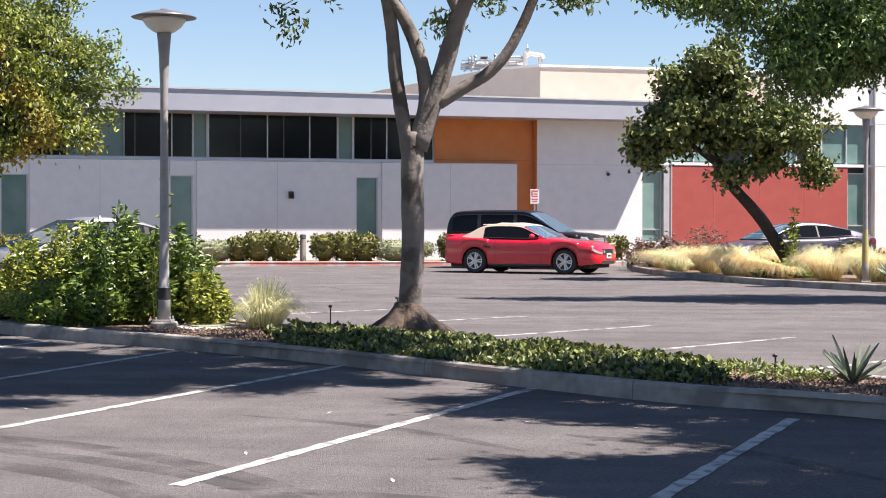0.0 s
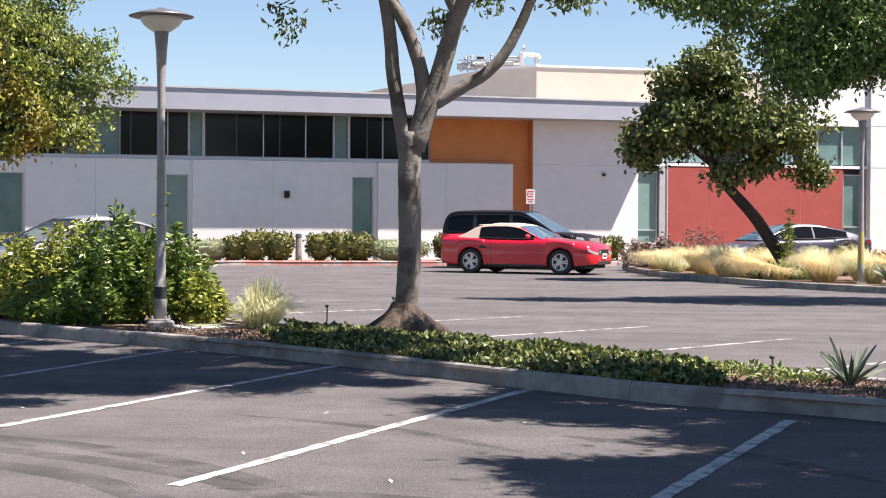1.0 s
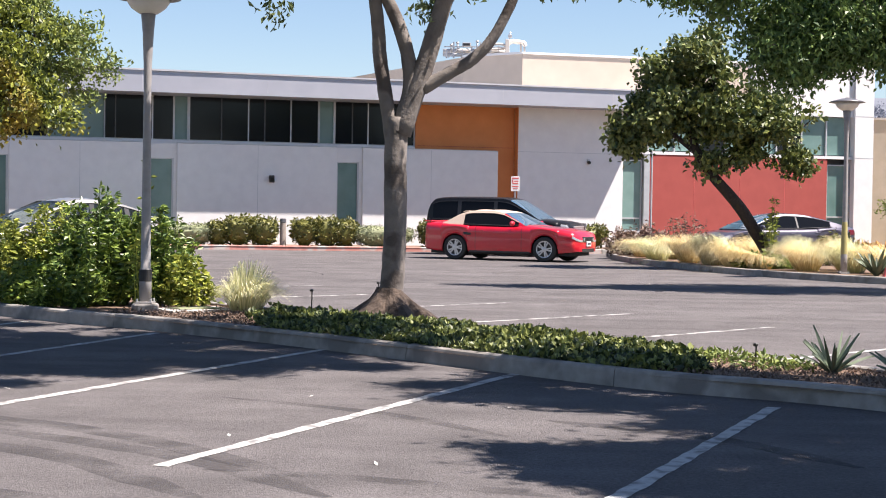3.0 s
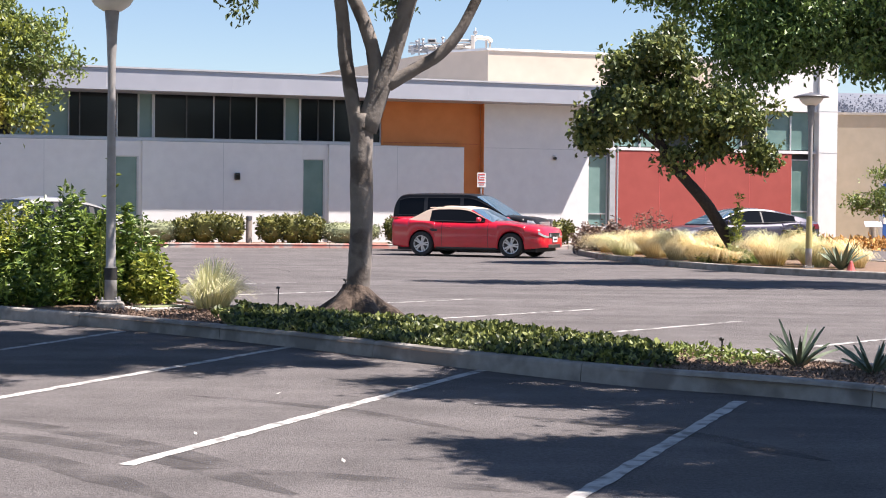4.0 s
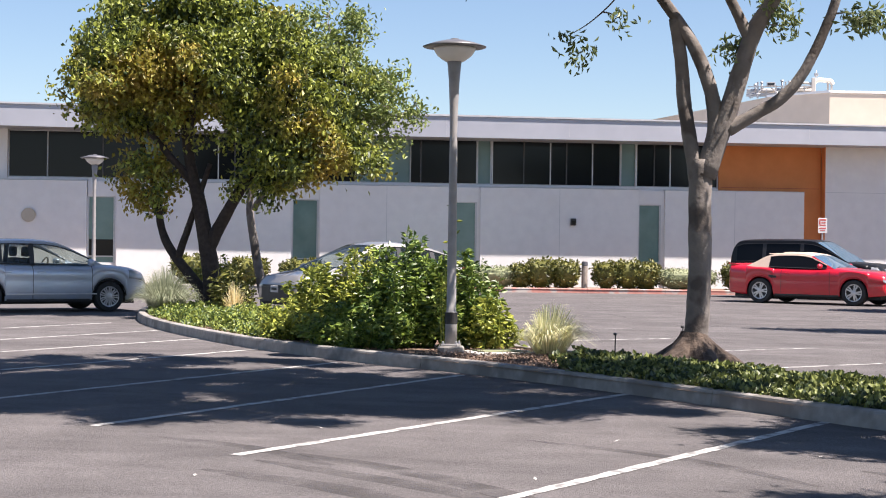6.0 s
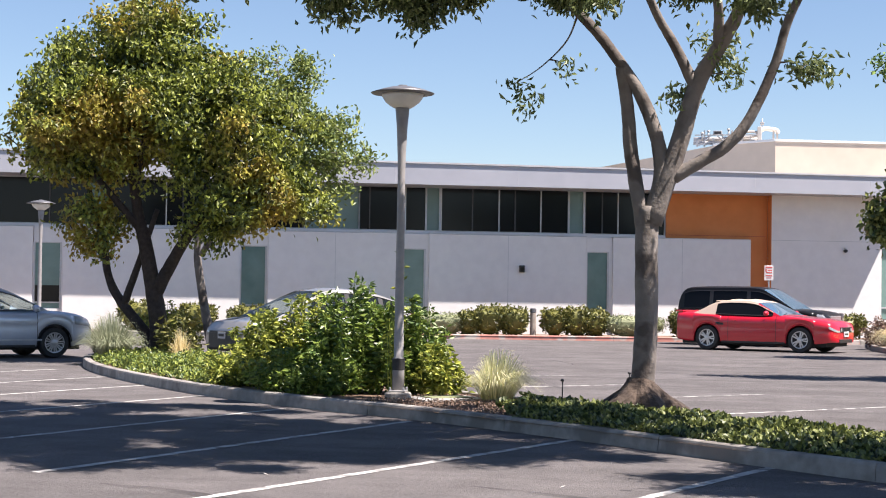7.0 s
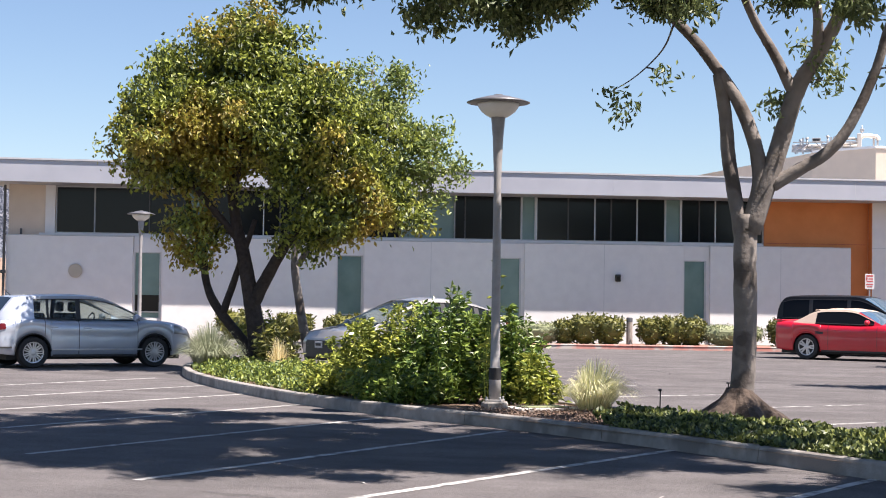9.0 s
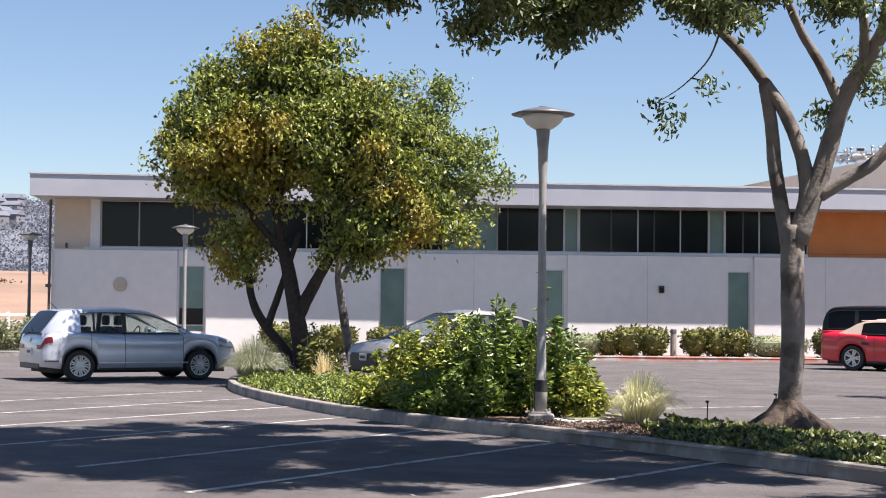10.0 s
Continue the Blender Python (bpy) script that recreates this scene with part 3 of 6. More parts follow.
# clerestory band: dark panes and frosted green infill
BAND = [(1.54, 2.8, "d"), (2.8, 5.9, "d"), (5.9, 6.5, "g"), (6.5, 10.9, "d"), (10.9, 11.5, "g"), (11.5, 13.0, "d"), (13.0, 13.65, "g"), (13.65, 14.85, "g"), (14.85, 17.12, "d"), (17.14, 17.60, "g"), (17.65, 22.08, "d"), (22.10, 22.62, "g"), (22.65, 25.5, "d")]
for u0, u1, c in BAND:
    win = new("clerestory_window")
    win.parent = B
    win["label"] = "frosted green glass infill panel" if c == "g" else "dark tinted clerestory window with slim mullions"
    g_mat = M_GLASS_GREEN if c == "g" else M_GLASS_DARK
    cuts = {14.85: [15.21, 16.43], 17.65: [18.74, 19.66, 20.22, 21.12], 22.65: [23.28, 23.84, 24.6], 6.5: [7.5, 8.4, 8.95, 9.9], 2.8: [4.6]}.get(u0, [])
    edges = [u0] + cuts + [u1]
    for i in range(len(edges) - 1):
        a, b = edges[i], edges[i + 1]
        bpart("pane", a + 0.02, b - 0.02, 0.50 + (0.012 if i % 2 else 0), 0.53, 3.60, 5.10, g_mat, "", win)
        if i:
            bpart("mullion", a - 0.019, a + 0.019, 0.46, 0.54, 3.60, 5.10, M_FRAME_DARK if (i % 2) else M_FRAME, "", win)
    bpart("frame", u0 - 0.02, u0 + 0.02, 0.42, 0.54, 3.57, 5.12, M_FRAME, "", win)
    bpart("frame", u1 - 0.02, u1 + 0.018, 0.42, 0.54, 3.57, 5.12, M_FRAME, "", win)
    bpart("frame", u0 + 0.02, u1 - 0.02, 0.42, 0.54, 5.10, 5.13, M_FRAME, "", win)
    bpart("window_sill", u0 + 0.02, u1 - 0.02, 0.38, 0.54, 3.57, 3.60, M_FRAME, "", win)
bpart("window_ledge", 1.0, 25.5, 0.345, 0.62, 3.46, 3.566, M_WALL)
bpart("wall", 0.0, 1.5, 0.352, 0.62, 0.0, 5.6, M_WALL_CREAM, "cream stucco wall under the eaves")
bpart("wall", 1.2, 1.52, 0.30, 0.351, 3.49, 5.2, M_WALL)
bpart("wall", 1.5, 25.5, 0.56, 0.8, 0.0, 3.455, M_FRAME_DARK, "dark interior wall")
bpart("wall", 25.52, 29.17, 0.352, 0.66, 0.0, 5.4, M_ORANGE, "burnt orange stucco wall")
bpart("joint", 25.6, 29.1, 0.347, 0.351, 3.60, 3.612, M_RED)
bpart("wall", 29.2, 33.22, 0.0, 0.5, 0.0, 5.6, M_WALL, "white stucco wall crossed by a sunlit wedge")
bpart("joint", 29.2, 33.22, -0.003, 0.0, 3.47, 3.485, M_FRAME)
bpart("corner_trim", 29.178, 29.198, -0.006, 0.35, 0.0, 5.3, M_ORANGE, "orange painted corner return")
# end and rear walls
bpart("wall", 0.0, 0.3, 0.63, 13.0, 0.0, 5.6, M_WALL)
bpart("wall", 0.3, 33.0, 12.7, 13.0, 0.0, 5.5, M_WALL)
# right wing: red panel, windows round it, tall white surround
bpart("wall", 34.34, 41.57, 0.12, 0.5, 0.0, 3.5, M_RED, "brick red stucco panel")
for j in (36.1, 37.95, 39.8):
    bpart("joint", j - 0.007, j + 0.007, 0.115, 0.12, 0.05, 3.45, M_SIGN_RED)
for u0, u1, z0, z1 in ((33.25, 34.07, 0.7, 3.3), (41.62, 42.6, 0.85, 3.3)):
    win = new("window")
    win.parent = B
    win["label"] = "tall teal glass window beside the red panel"
    bpart("pane", u0 + 0.04, u1 - 0.04, 0.3, 0.32, z0 + 0.5, z1 - 0.04, M_GLASS_TEAL, "", win)
    bpart("pane", u0 + 0.04, u1 - 0.04, 0.3, 0.32, z0 + 0.04, z0 + 0.45, M_GLASS_TEAL, "", win)
    for a in ((u0, u0 + 0.04, z0, z1), (u1 - 0.04, u1, z0, z1), (u0 + 0.04, u1 - 0.04, z0, z0 + 0.04), (u0 + 0.04, u1 - 0.04, z1 - 0.04, z1), (u0 + 0.04, u1 - 0.04, z0 + 0.45, z0 + 0.5)):
        bpart("frame", a[0], a[1], 0.24, 0.34, a[2], a[3], M_FRAME, "", win)
bpart("spandrel", 33.24, 42.62, 0.1, 0.45, 3.51, 3.62, M_WALL)
bpart("wall", 34.1, 34.32, 0.1, 0.5, 0.0, 3.5, M_FRAME, "grey metal return beside the window")
for i in range(9):
    a, b = 33.25 + i * 1.04, 33.25 + (i + 1) * 1.04
    win = new("window")
    win.parent = B
    win["label"] = "upper window of the right wing in dark glass"
    bpart("pane", a + 0.03, b - 0.03, 0.3, 0.32, 3.66, 5.08, M_GLASS_TEAL if i % 3 else M_GLASS_DARK, "", win)
    bpart("frame", a - 0.028, a + 0.028, 0.22, 0.34, 3.63, 5.1, M_FRAME, "", win)
bpart("wall", 33.24, 38.4, 0.08, 0.5, 5.1, 5.72, M_WALL)
bpart("wall", 38.4, 42.62, 0.08, 0.5, 5.1, 6.95, M_WALL)
bpart("roof_edge", 33.9, 38.4, 0.0, 4.0, 5.72, 5.78, M_ROOFCAP)
bpart("wall", 42.63, 43.42, -0.05, 4.0, 0.0, 6.95, M_WALL, "tall white end pillar")
bpart("joint", 42.63, 43.42, -0.054, -0.05, 3.55, 3.575, M_FRAME)
bpart("joint", 42.63, 43.42, -0.054, -0.05, 5.12, 5.145, M_FRAME)
bpart("wall", 33.3, 38.4, 3.8, 4.0, 0.0, 5.7, M_WALL)
bpart("wall", 38.4, 42.6, 3.8, 4.0, 0.0, 6.9, M_WALL)
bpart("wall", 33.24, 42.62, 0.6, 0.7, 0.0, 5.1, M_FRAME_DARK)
bpart("window_sill", 41.6, 42.62, 0.05, 0.3, 0.78, 0.85, M_WHITE)
bpart("wall", 33.24, 34.1, 0.15, 0.5, 0.0, 0.7, M_WALL)
bpart("wall", 41.6, 42.62, 0.2, 0.5, 0.0, 0.78, M_WALL)

# roof slab with a fascia that falls slightly along the front
bm = bmesh.new()
prof = []
for u, zt, zb in ((-0.52, 5.86, 5.16), (14.3, 5.74, 5.05), (34.05, 5.66, 5.035)):
    prof.append([bm.verts.new((u, d, z)) for d, z in ((-1.2, zb), (-1.2, zt), (13.4, zt + 0.1), (13.4, zb))])
for a, b in zip(prof, prof[1:]):
    for k in range(4):
        bm.faces.new((a[k], a[(k + 1) % 4], b[(k + 1) % 4], b[k]))
bm.faces.new(prof[0])
bm.faces.new(prof[-1][::-1])
bmesh.ops.recalc_face_normals(bm, faces=bm.faces)
part("roof", bm, M_FASCIA, B, "flat roof edged with a pale grey metal fascia")
for u in (3.6, 7.7, 11.8, 15.9, 20.0, 24.1, 28.2, 32.3):
    zt = 5.86 - 0.0062 * u
    bpart("fascia_joint", u - 0.008, u + 0.008, -1.204, -1.2, 5.12, zt - 0.02, M_ROOFCAP)
bm = bmesh.new()
ring = []
for u, zt in ((-0.56, 5.865), (14.3, 5.745), (34.09, 5.665)):
    ring.append([bm.verts.new((u, d, z)) for d, z in ((-1.245, zt), (-1.245, zt + 0.055), (-0.9, zt + 0.055), (-0.9, zt))])
for a, b in zip(ring, ring[1:]):
    for k in range(4):
        bm.faces.new((a[k], a[(k + 1) % 4], b[(k + 1) % 4], b[k]))
bm.faces.new(ring[0])
bm.faces.new(ring[-1][::-1])
bmesh.ops.recalc_face_normals(bm, faces=bm.faces)
part("roof_edge", bm, M_ROOFCAP, B, "darker metal drip edge of the roof")

# raised plant storey behind, in cream stucco, set askew to the front
pent = thing("roof_storey", pose(0, 0, 0), "raised cream stucco roof storey", "building")
bm = bmesh.new()
fp = [(0.65, 60.0), (14.5, 64.4), (12.0, 76.0), (-7.0, 72.0), (-1.6, 61.6)]
lo = [bm.verts.new((x, y, 0.0)) for x, y in fp]
hi = [bm.verts.new((x, y, 7.2)) for x, y in fp]
for i in range(5):
    j = (i + 1) % 5
    bm.faces.new((lo[i], lo[j], hi[j], hi[i]))
bm.faces.new(hi)
part("wall", bm, M_WALL_CREAM, pent)
bm = bmesh.new()
for i in range(4):
    a, b = Vector((*fp[i], 0)), Vector((*fp[i + 1], 0))
    if i in (0, 1):
        d = (b - a).normalized()
        add_box(bm, 0, (b - a).length, -0.05, 0.2, 7.2, 7.28, Matrix.Translation(a) @ Matrix.Rotation(math.atan2(d.y, d.x), 4, "Z"))
a, b = Vector((*fp[4], 0)), Vector((*fp[0], 0))
d = (b - a).normalized()
add_box(bm, 0, (b - a).length, -0.05, 0.2, 7.2, 7.28, Matrix.Translation(a) @ Matrix.Rotation(math.atan2(d.y, d.x), 4, "Z"))
part("parapet_cap", bm, M_WHITE, pent, "white metal parapet cap")

# rooftop pipework: two pipe runs on a rack, a looped line, a white duct on legs
pipes = thing("rooftop_pipework", pose(-2.70, 61.5, 7.2), "pale rooftop ducts and pipes on a steel rack", "ducts")


def pipe(pname, pts, r, material=M_PIPE, n=4, label=""):
    path = smooth_path(pts, n) if len(pts) > 2 else pts
    return part(pname, add_tube(bmesh.new(), path, [r] * len(path), 10), material, pipes, label, smooth=True)


for y, z, r in ((0.9, 0.30, 0.10), (1.2, 0.22, 0.09), (0.6, 0.14, 0.06)):
    pipe("pipe", [(0.3, y, z), (1.4, y, z + 0.02), (2.72, y, z)], r)
pipe("looped_pipe", [(2.0, 0.7, 0.56), (2.55, 0.7, 0.58), (2.72, 0.7, 0.50), (2.6, 0.7, 0.40), (2.0, 0.7, 0.38)], 0.05)
for x in (0.45, 0.72, 1.05, 1.4, 1.75, 2.15, 2.45):
    part("post", box(x - 0.03, x + 0.03, 0.5, 0.56, 0.0, 0.34 + 0.14 * (int(x * 20) % 3)), M_GALV, pipes)
for z in (0.42, 0.06):
    part("rail", box(0.35, 2.75, 0.47, 0.50, z, z + 0.04), M_GALV, pipes)
pipe("brace", [(0.5, 0.5, 0.02), (0.95, 0.5, 0.4)], 0.018, M_GALV)
pipe("brace", [(1.2, 0.5, 0.4), (1.7, 0.5, 0.02)], 0.018, M_GALV)
part("valve_box", box(1.05, 1.38, 0.4, 0.7, 0.44, 0.60, bevel=0.02), M_GALV, pipes)
part("valve_box", box(1.09, 1.34, 0.38, 0.398, 0.475, 0.565), M_TRIM, pipes, "dark louvred face")
for x, z in ((0.62, 0.52), (0.86, 0.60), (1.62, 0.66), (1.9, 0.62)):
    pipe("riser", [(x, 0.8, 0.3), (x, 0.8, z)], 0.035, M_GALV)
    part("riser_cap", lathe([(0.06, z), (0.07, z + 0.02), (0.05, z + 0.06)], 10, Matrix.Translation((x, 0.8, 0))), M_GALV, pipes)
part("standpipe", box(2.70, 2.86, 0.5, 0.7, 0.0, 0.76, bevel=0.02), M_PIPE, pipes)
pipe("duct", [(2.76, 0.6, 0.55), (2.95, 0.6, 0.68), (3.2, 0.6, 0.66), (3.42, 0.6, 0.62), (3.46, 0.6, 0.5)], 0.085, M_WHITE, 5, "bent white duct")
for x in (3.3, 3.44):
    part("duct_leg", box(x - 0.035, x + 0.035, 0.55, 0.65, 0.0, 0.6), M_PIPE, pipes)
pipe("antenna", [(2.86, 0.6, 0.72), (2.88, 0.6, 1.05)], 0.022, M_GALV)
part("antenna_head", box(2.80, 2.95, 0.56, 0.64, 0.82, 0.94, bevel=0.015), M_GALV, pipes)

# fittings on the front
FM = B.matrix_world


def on_wall(u, d, z):
    return FM @ Vector((u, d, z))


vent = thing("wall_vent", FM @ pose(2.27, -0.02, 2.31), "round grey-brown vent cover on the white wall", "vent")
part("cover", lathe([(0.0, 0.0), (0.21, 0.0), (0.23, 0.008), (0.23, 0.025), (0.2, 0.03)], 32, Matrix.Rotation(radians(90), 4, "X")), M_BEIGE, vent)
lampw = thing("wall_light", FM @ pose(20.38, -0.13, 2.33), "small dark wall light on the white panel", "wall light")
part("housing", box(-0.09, 0.09, 0.0, 0.13, -0.12, 0.12, bevel=0.02), M_TRIM, lampw)
part("lens", box(-0.06, 0.06, -0.012, 0.0, -0.09, 0.05), M_CARGLASS, lampw)
wcam = thing("security_camera", FM @ pose(31.86, -0.02, 3.2), "small grey security camera fixed to the wall", "camera device")
part("bracket", box(-0.03, 0.03, -0.06, 0.02, -0.02, 0.06), M_FRAME, wcam)
part("dome", lathe([(0.0, -0.12), (0.05, -0.10), (0.07, -0.06), (0.07, -0.02), (0.03, 0.0)], 14, Matrix.Translation((0, -0.08, 0))), M_TRIM, wcam, smooth=True)
dp = thing("drainpipe", FM @ pose(0.0, -0.08, 0.0), "dark slim drainpipe at the building's corner", "pipe")
part("pipe", add_tube(bmesh.new(), [(-0.05, 0, 0.1), (-0.05, 0, 5.1)], [0.045, 0.045], 8), M_FRAME_DARK, dp)
part("bracket", lathe([(0.0, -0.06), (0.1, -0.05), (0.1, 0.05), (0.0, 0.06)], 12, Matrix.Translation((-0.07, -0.05, 2.25))), M_FRAME_DARK, dp)
stub = thing("parapet_stub", FM @ pose(0.45, 0.15, 3.485), "small dark pipe stub on the panel cap", "pipe")
part("pipe", add_tube(bmesh.new(), [(0, 0, 0), (0, 0, 0.2)], [0.04, 0.04], 8), M_FRAME_DARK, stub)


# ---- small fixtures of the lot ----
def bollard(x, y, h, r, z=0.1):
    b = thing("bollard", pose(x, y, z), "short grey-brown concrete bollard in the hedge bed", "bollard", "bollards")
    part("shaft", lathe([(r * 1.05, 0.0), (r, 0.05), (r, h - 0.16), (r * 0.8, h - 0.15)], 14), M_WOOD, b)
    part("head", lathe([(r * 0.8, h - 0.15), (r * 1.04, h - 0.13), (r * 1.04, h - 0.02), (r * 0.7, h)], 14), M_LAMP_CAP, b, "dark cap")
    return b


bollard(-7.1, 51.95, 0.92, 0.10)
bollard(2.75, 54.6, 0.9, 0.09)
bollard(15.6, 62.5, 0.9, 0.14)


def street_lamp(m, pole_mat, label, band=False, foot=0.09):
    s = thing("street_lamp", m, label, "lamp", "parking lot lamps")
    part("footing", lathe([(0.17 if foot > 0.08 else 0.14, -0.1), (0.165 if foot > 0.08 else 0.14, foot - 0.02), (0.15 if foot > 0.08 else 0.13, foot)], 20), M_KERB, s, "round concrete footing")
    part("base_plate", box(-0.105, 0.105, -0.105, 0.105, foot, foot + 0.025, bevel=0.006), M_LAMP, s)
    for i in range(4):
        a = math.pi / 4 + i * math.pi / 2
        part("bolt", lathe([(0.014, 0.02), (0.014, 0.055), (0.008, 0.06)], 6, Matrix.Translation((0.12 * math.cos(a), 0.12 * math.sin(a), foot))), M_GALV, s)
    part("pole", lathe([(0.075, foot + 0.025), (0.073, 0.5), (0.060, 0.52), (0.056, 1.2), (0.049, 2.2), (0.046, 2.7), (0.051, 3.0), (0.066, 3.35), (0.09, 3.62)], 20), pole_mat, s, smooth=True)
    if band:
        part("band", lathe([(0.0742, 0.36), (0.078, 0.365), (0.078, 0.5), (0.0732, 0.505)], 20), M_TAPE, s, "black painted band")
    part("bowl", lathe([(0.11, 3.60), (0.15, 3.625), (0.21, 3.67), (0.25, 3.73), (0.262, 3.77), (0.0, 3.772)], 28), M_BOWL, s, "frosted white bowl", smooth=True)
    part("cap", lathe([(0.0, 3.772), (0.28, 3.768), (0.385, 3.775), (0.395, 3.785), (0.28, 3.825), (0.14, 3.86), (0.06, 3.868), (0.05, 3.885), (0.0, 3.89)], 36), M_LAMP_CAP, s, "dark wide disc cap", smooth=True)
    return s


street_lamp(pose(-4.32, 19.42, 0.115), M_LAMP, "grey tapered lamp post with a wide disc head, in the island", True)
street_lamp(pose(-19.45, 41.6, 0.0), M_LAMP, "slim grey lamp post with a disc head, before the building")
l3 = street_lamp(pose(7.52, 35.7, 0.1), M_LAMP, "grey lamp post with a yellowed lower shaft, in the grass bed", foot=0.02)
part("tape", lathe([(0.0750, 0.45), (0.078, 0.46), (0.060, 1.15), (0.054, 1.16)], 18), M_YELLOW, l3, "yellow tape wrap")
street_lamp(pose(-29.6, 50.6, 0.0, 0, 0, 0) @ Matrix.Scale(1.08, 4), M_LAMP_CAP, "dark lamp post beyond the building's corner")

sign = thing("parking_sign", pose(0.42, 54.9, 0.1, 0, 0, 8), "white parking sign with red lettering bars on a steel post", "sign")
part("post", box(-0.025, 0.025, 0.012, 0.05, 0.0, 2.45), M_GALV, sign)
part("plate", box(-0.15, 0.15, 0.0, 0.01, 1.95, 2.45, bevel=0.003), M_WHITE, sign)
for z0, z1, x0, x1 in ((2.36, 2.41, -0.11, 0.11), (2.27, 2.31, -0.04, 0.1), (2.19, 2.23, -0.1, 0.1), (2.09, 2.13, -0.11, 0.11), (2.02, 2.05, -0.08, 0.08), (2.24, 2.34, -0.12, -0.07)):
    part("lettering_bar", box(x0, x1, -0.004, 0.0, z0, z1), M_SIGN_RED, sign, "red bar of lettering")
pole2 = thing("flag_post", pose(4.55, 49.6, 0.1), "thin pale metal post in the bed", "post")
part("post", add_tube(bmesh.new(), [(0, 0, 0), (0, 0, 3.2)], [0.03, 0.03], 8), M_FRAME, pole2)
for x, y, h in ((-2.30, 19.5, 0.28), (2.22, 14.05, 0.16), (-1.55, 20.3, 0.35)):
    pg = thing("stake", pose(x, y, 0.1), "thin dark irrigation stake in the ground cover", "stake", "irrigation stakes")
    part("rod", add_tube(bmesh.new(), [(0, 0, 0), (0.005, 0, h)], [0.008, 0.008], 6), M_TRIM, pg)
    part("head", lathe([(0.02, h), (0.024, h + 0.02), (0.012, h + 0.03)], 8), M_TRIM, pg)
vb = thing("valve_box", pose(-3.75, 19.55, 0.12, 0, 0, 40), "pale green plastic valve cover set in concrete", "cover")
part("surround", box(-0.45, 0.45, -0.28, 0.28, -0.03, 0.025, bevel=0.01), M_CONC, vb)
part("lid", box(-0.28, 0.28, -0.16, 0.16, 0.027, 0.04, bevel=0.006), M_LEAF_SAGE, vb)
cone = thing("red_marker", pose(8.15, 34.4, 0.11), "small red marker in the bed", "marker")
part("body", lathe([(0.1, 0.0), (0.08, 0.05), (0.03, 0.2), (0.01, 0.22)], 12), M_SIGN_RED, cone)
g = np.random.default_rng(5)
for i in range(7):
    x, y = g.uniform(-4, 2), g.uniform(7.6, 12)
    lt = thing("fallen_leaf", pose(x, y, 0.004, g.uniform(-15, 15), 0, g.uniform(0, 360)), "dry pale leaf lying on the asphalt", "leaf", "fallen leaves")
    bm = bmesh.new()
    vs = [bm.verts.new(c) for c in ((0, -0.026, 0), (0.012, 0, 0.005), (0, 0.03, 0.008), (-0.012, 0, 0.005))]
    bm.faces.new(vs)
    part("blade", bm, M_CONC, lt)


# ---- cars ----
def wheel(parent, x, y, r, w, side, spokes=5):
    wh = new("wheel")
    wh.parent = parent
    wh.location = (x, y, r)
    wh.rotation_euler = (radians(-90 * side), 0, 0)
    part("tyre", lathe([(r * 0.66, -w / 2), (r * 0.93, -w / 2), (r, -w / 2 + 0.03), (r, w / 2 - 0.03), (r * 0.93, w / 2), (r * 0.68, w / 2 - 0.004), (r * 0.66, w / 2 - 0.02), (r * 0.66, -w / 2)], 28, None, False), M_BLACK, wh, "black rubber tyre")
    bm = lathe([(r * 0.6, -0.02), (r * 0.67, w / 2 - 0.02), (r * 0.665, w / 2 - 0.005), (r * 0.62, w / 2 - 0.01), (r * 0.6, w / 2 - 0.06), (0.05, w / 2 - 0.07)], 28)
    part("rim", bm, M_TRIM, wh, "dark wheel well behind the spokes")
    bm = bmesh.new()
    for i in range(spokes):
        turn = Matrix.Rotation(2 * math.pi * i / spokes, 4, "Z")
        for lean in (-1, 1):
            # each spoke is a pair of ribs that spread towards the rim
            rib = turn @ Matrix.Translation((0.04, lean * 0.012, 0)) @ Matrix.Rotation(lean * 0.75 / spokes, 4, "Z")
            add_box(bm, 0.0, r * 0.59, -0.085 / spokes - 0.002, 0.085 / spokes + 0.002, w / 2 - 0.045, w / 2 - 0.012, rib)
    part("spokes", bm, M_RIM, wh, "silver alloy spokes")
    part("hub", lathe([(0.07, w / 2 - 0.05), (0.065, w / 2 - 0.008), (0.03, w / 2)], 14), M_RIM, wh)
    part("rim_ring", lathe([(r * 0.6, w / 2 - 0.03), (r * 0.67, w / 2 - 0.012), (r * 0.675, w / 2 - 0.002), (r * 0.62, w / 2 - 0.006)], 28, None, False), M_RIM, wh)
    return wh


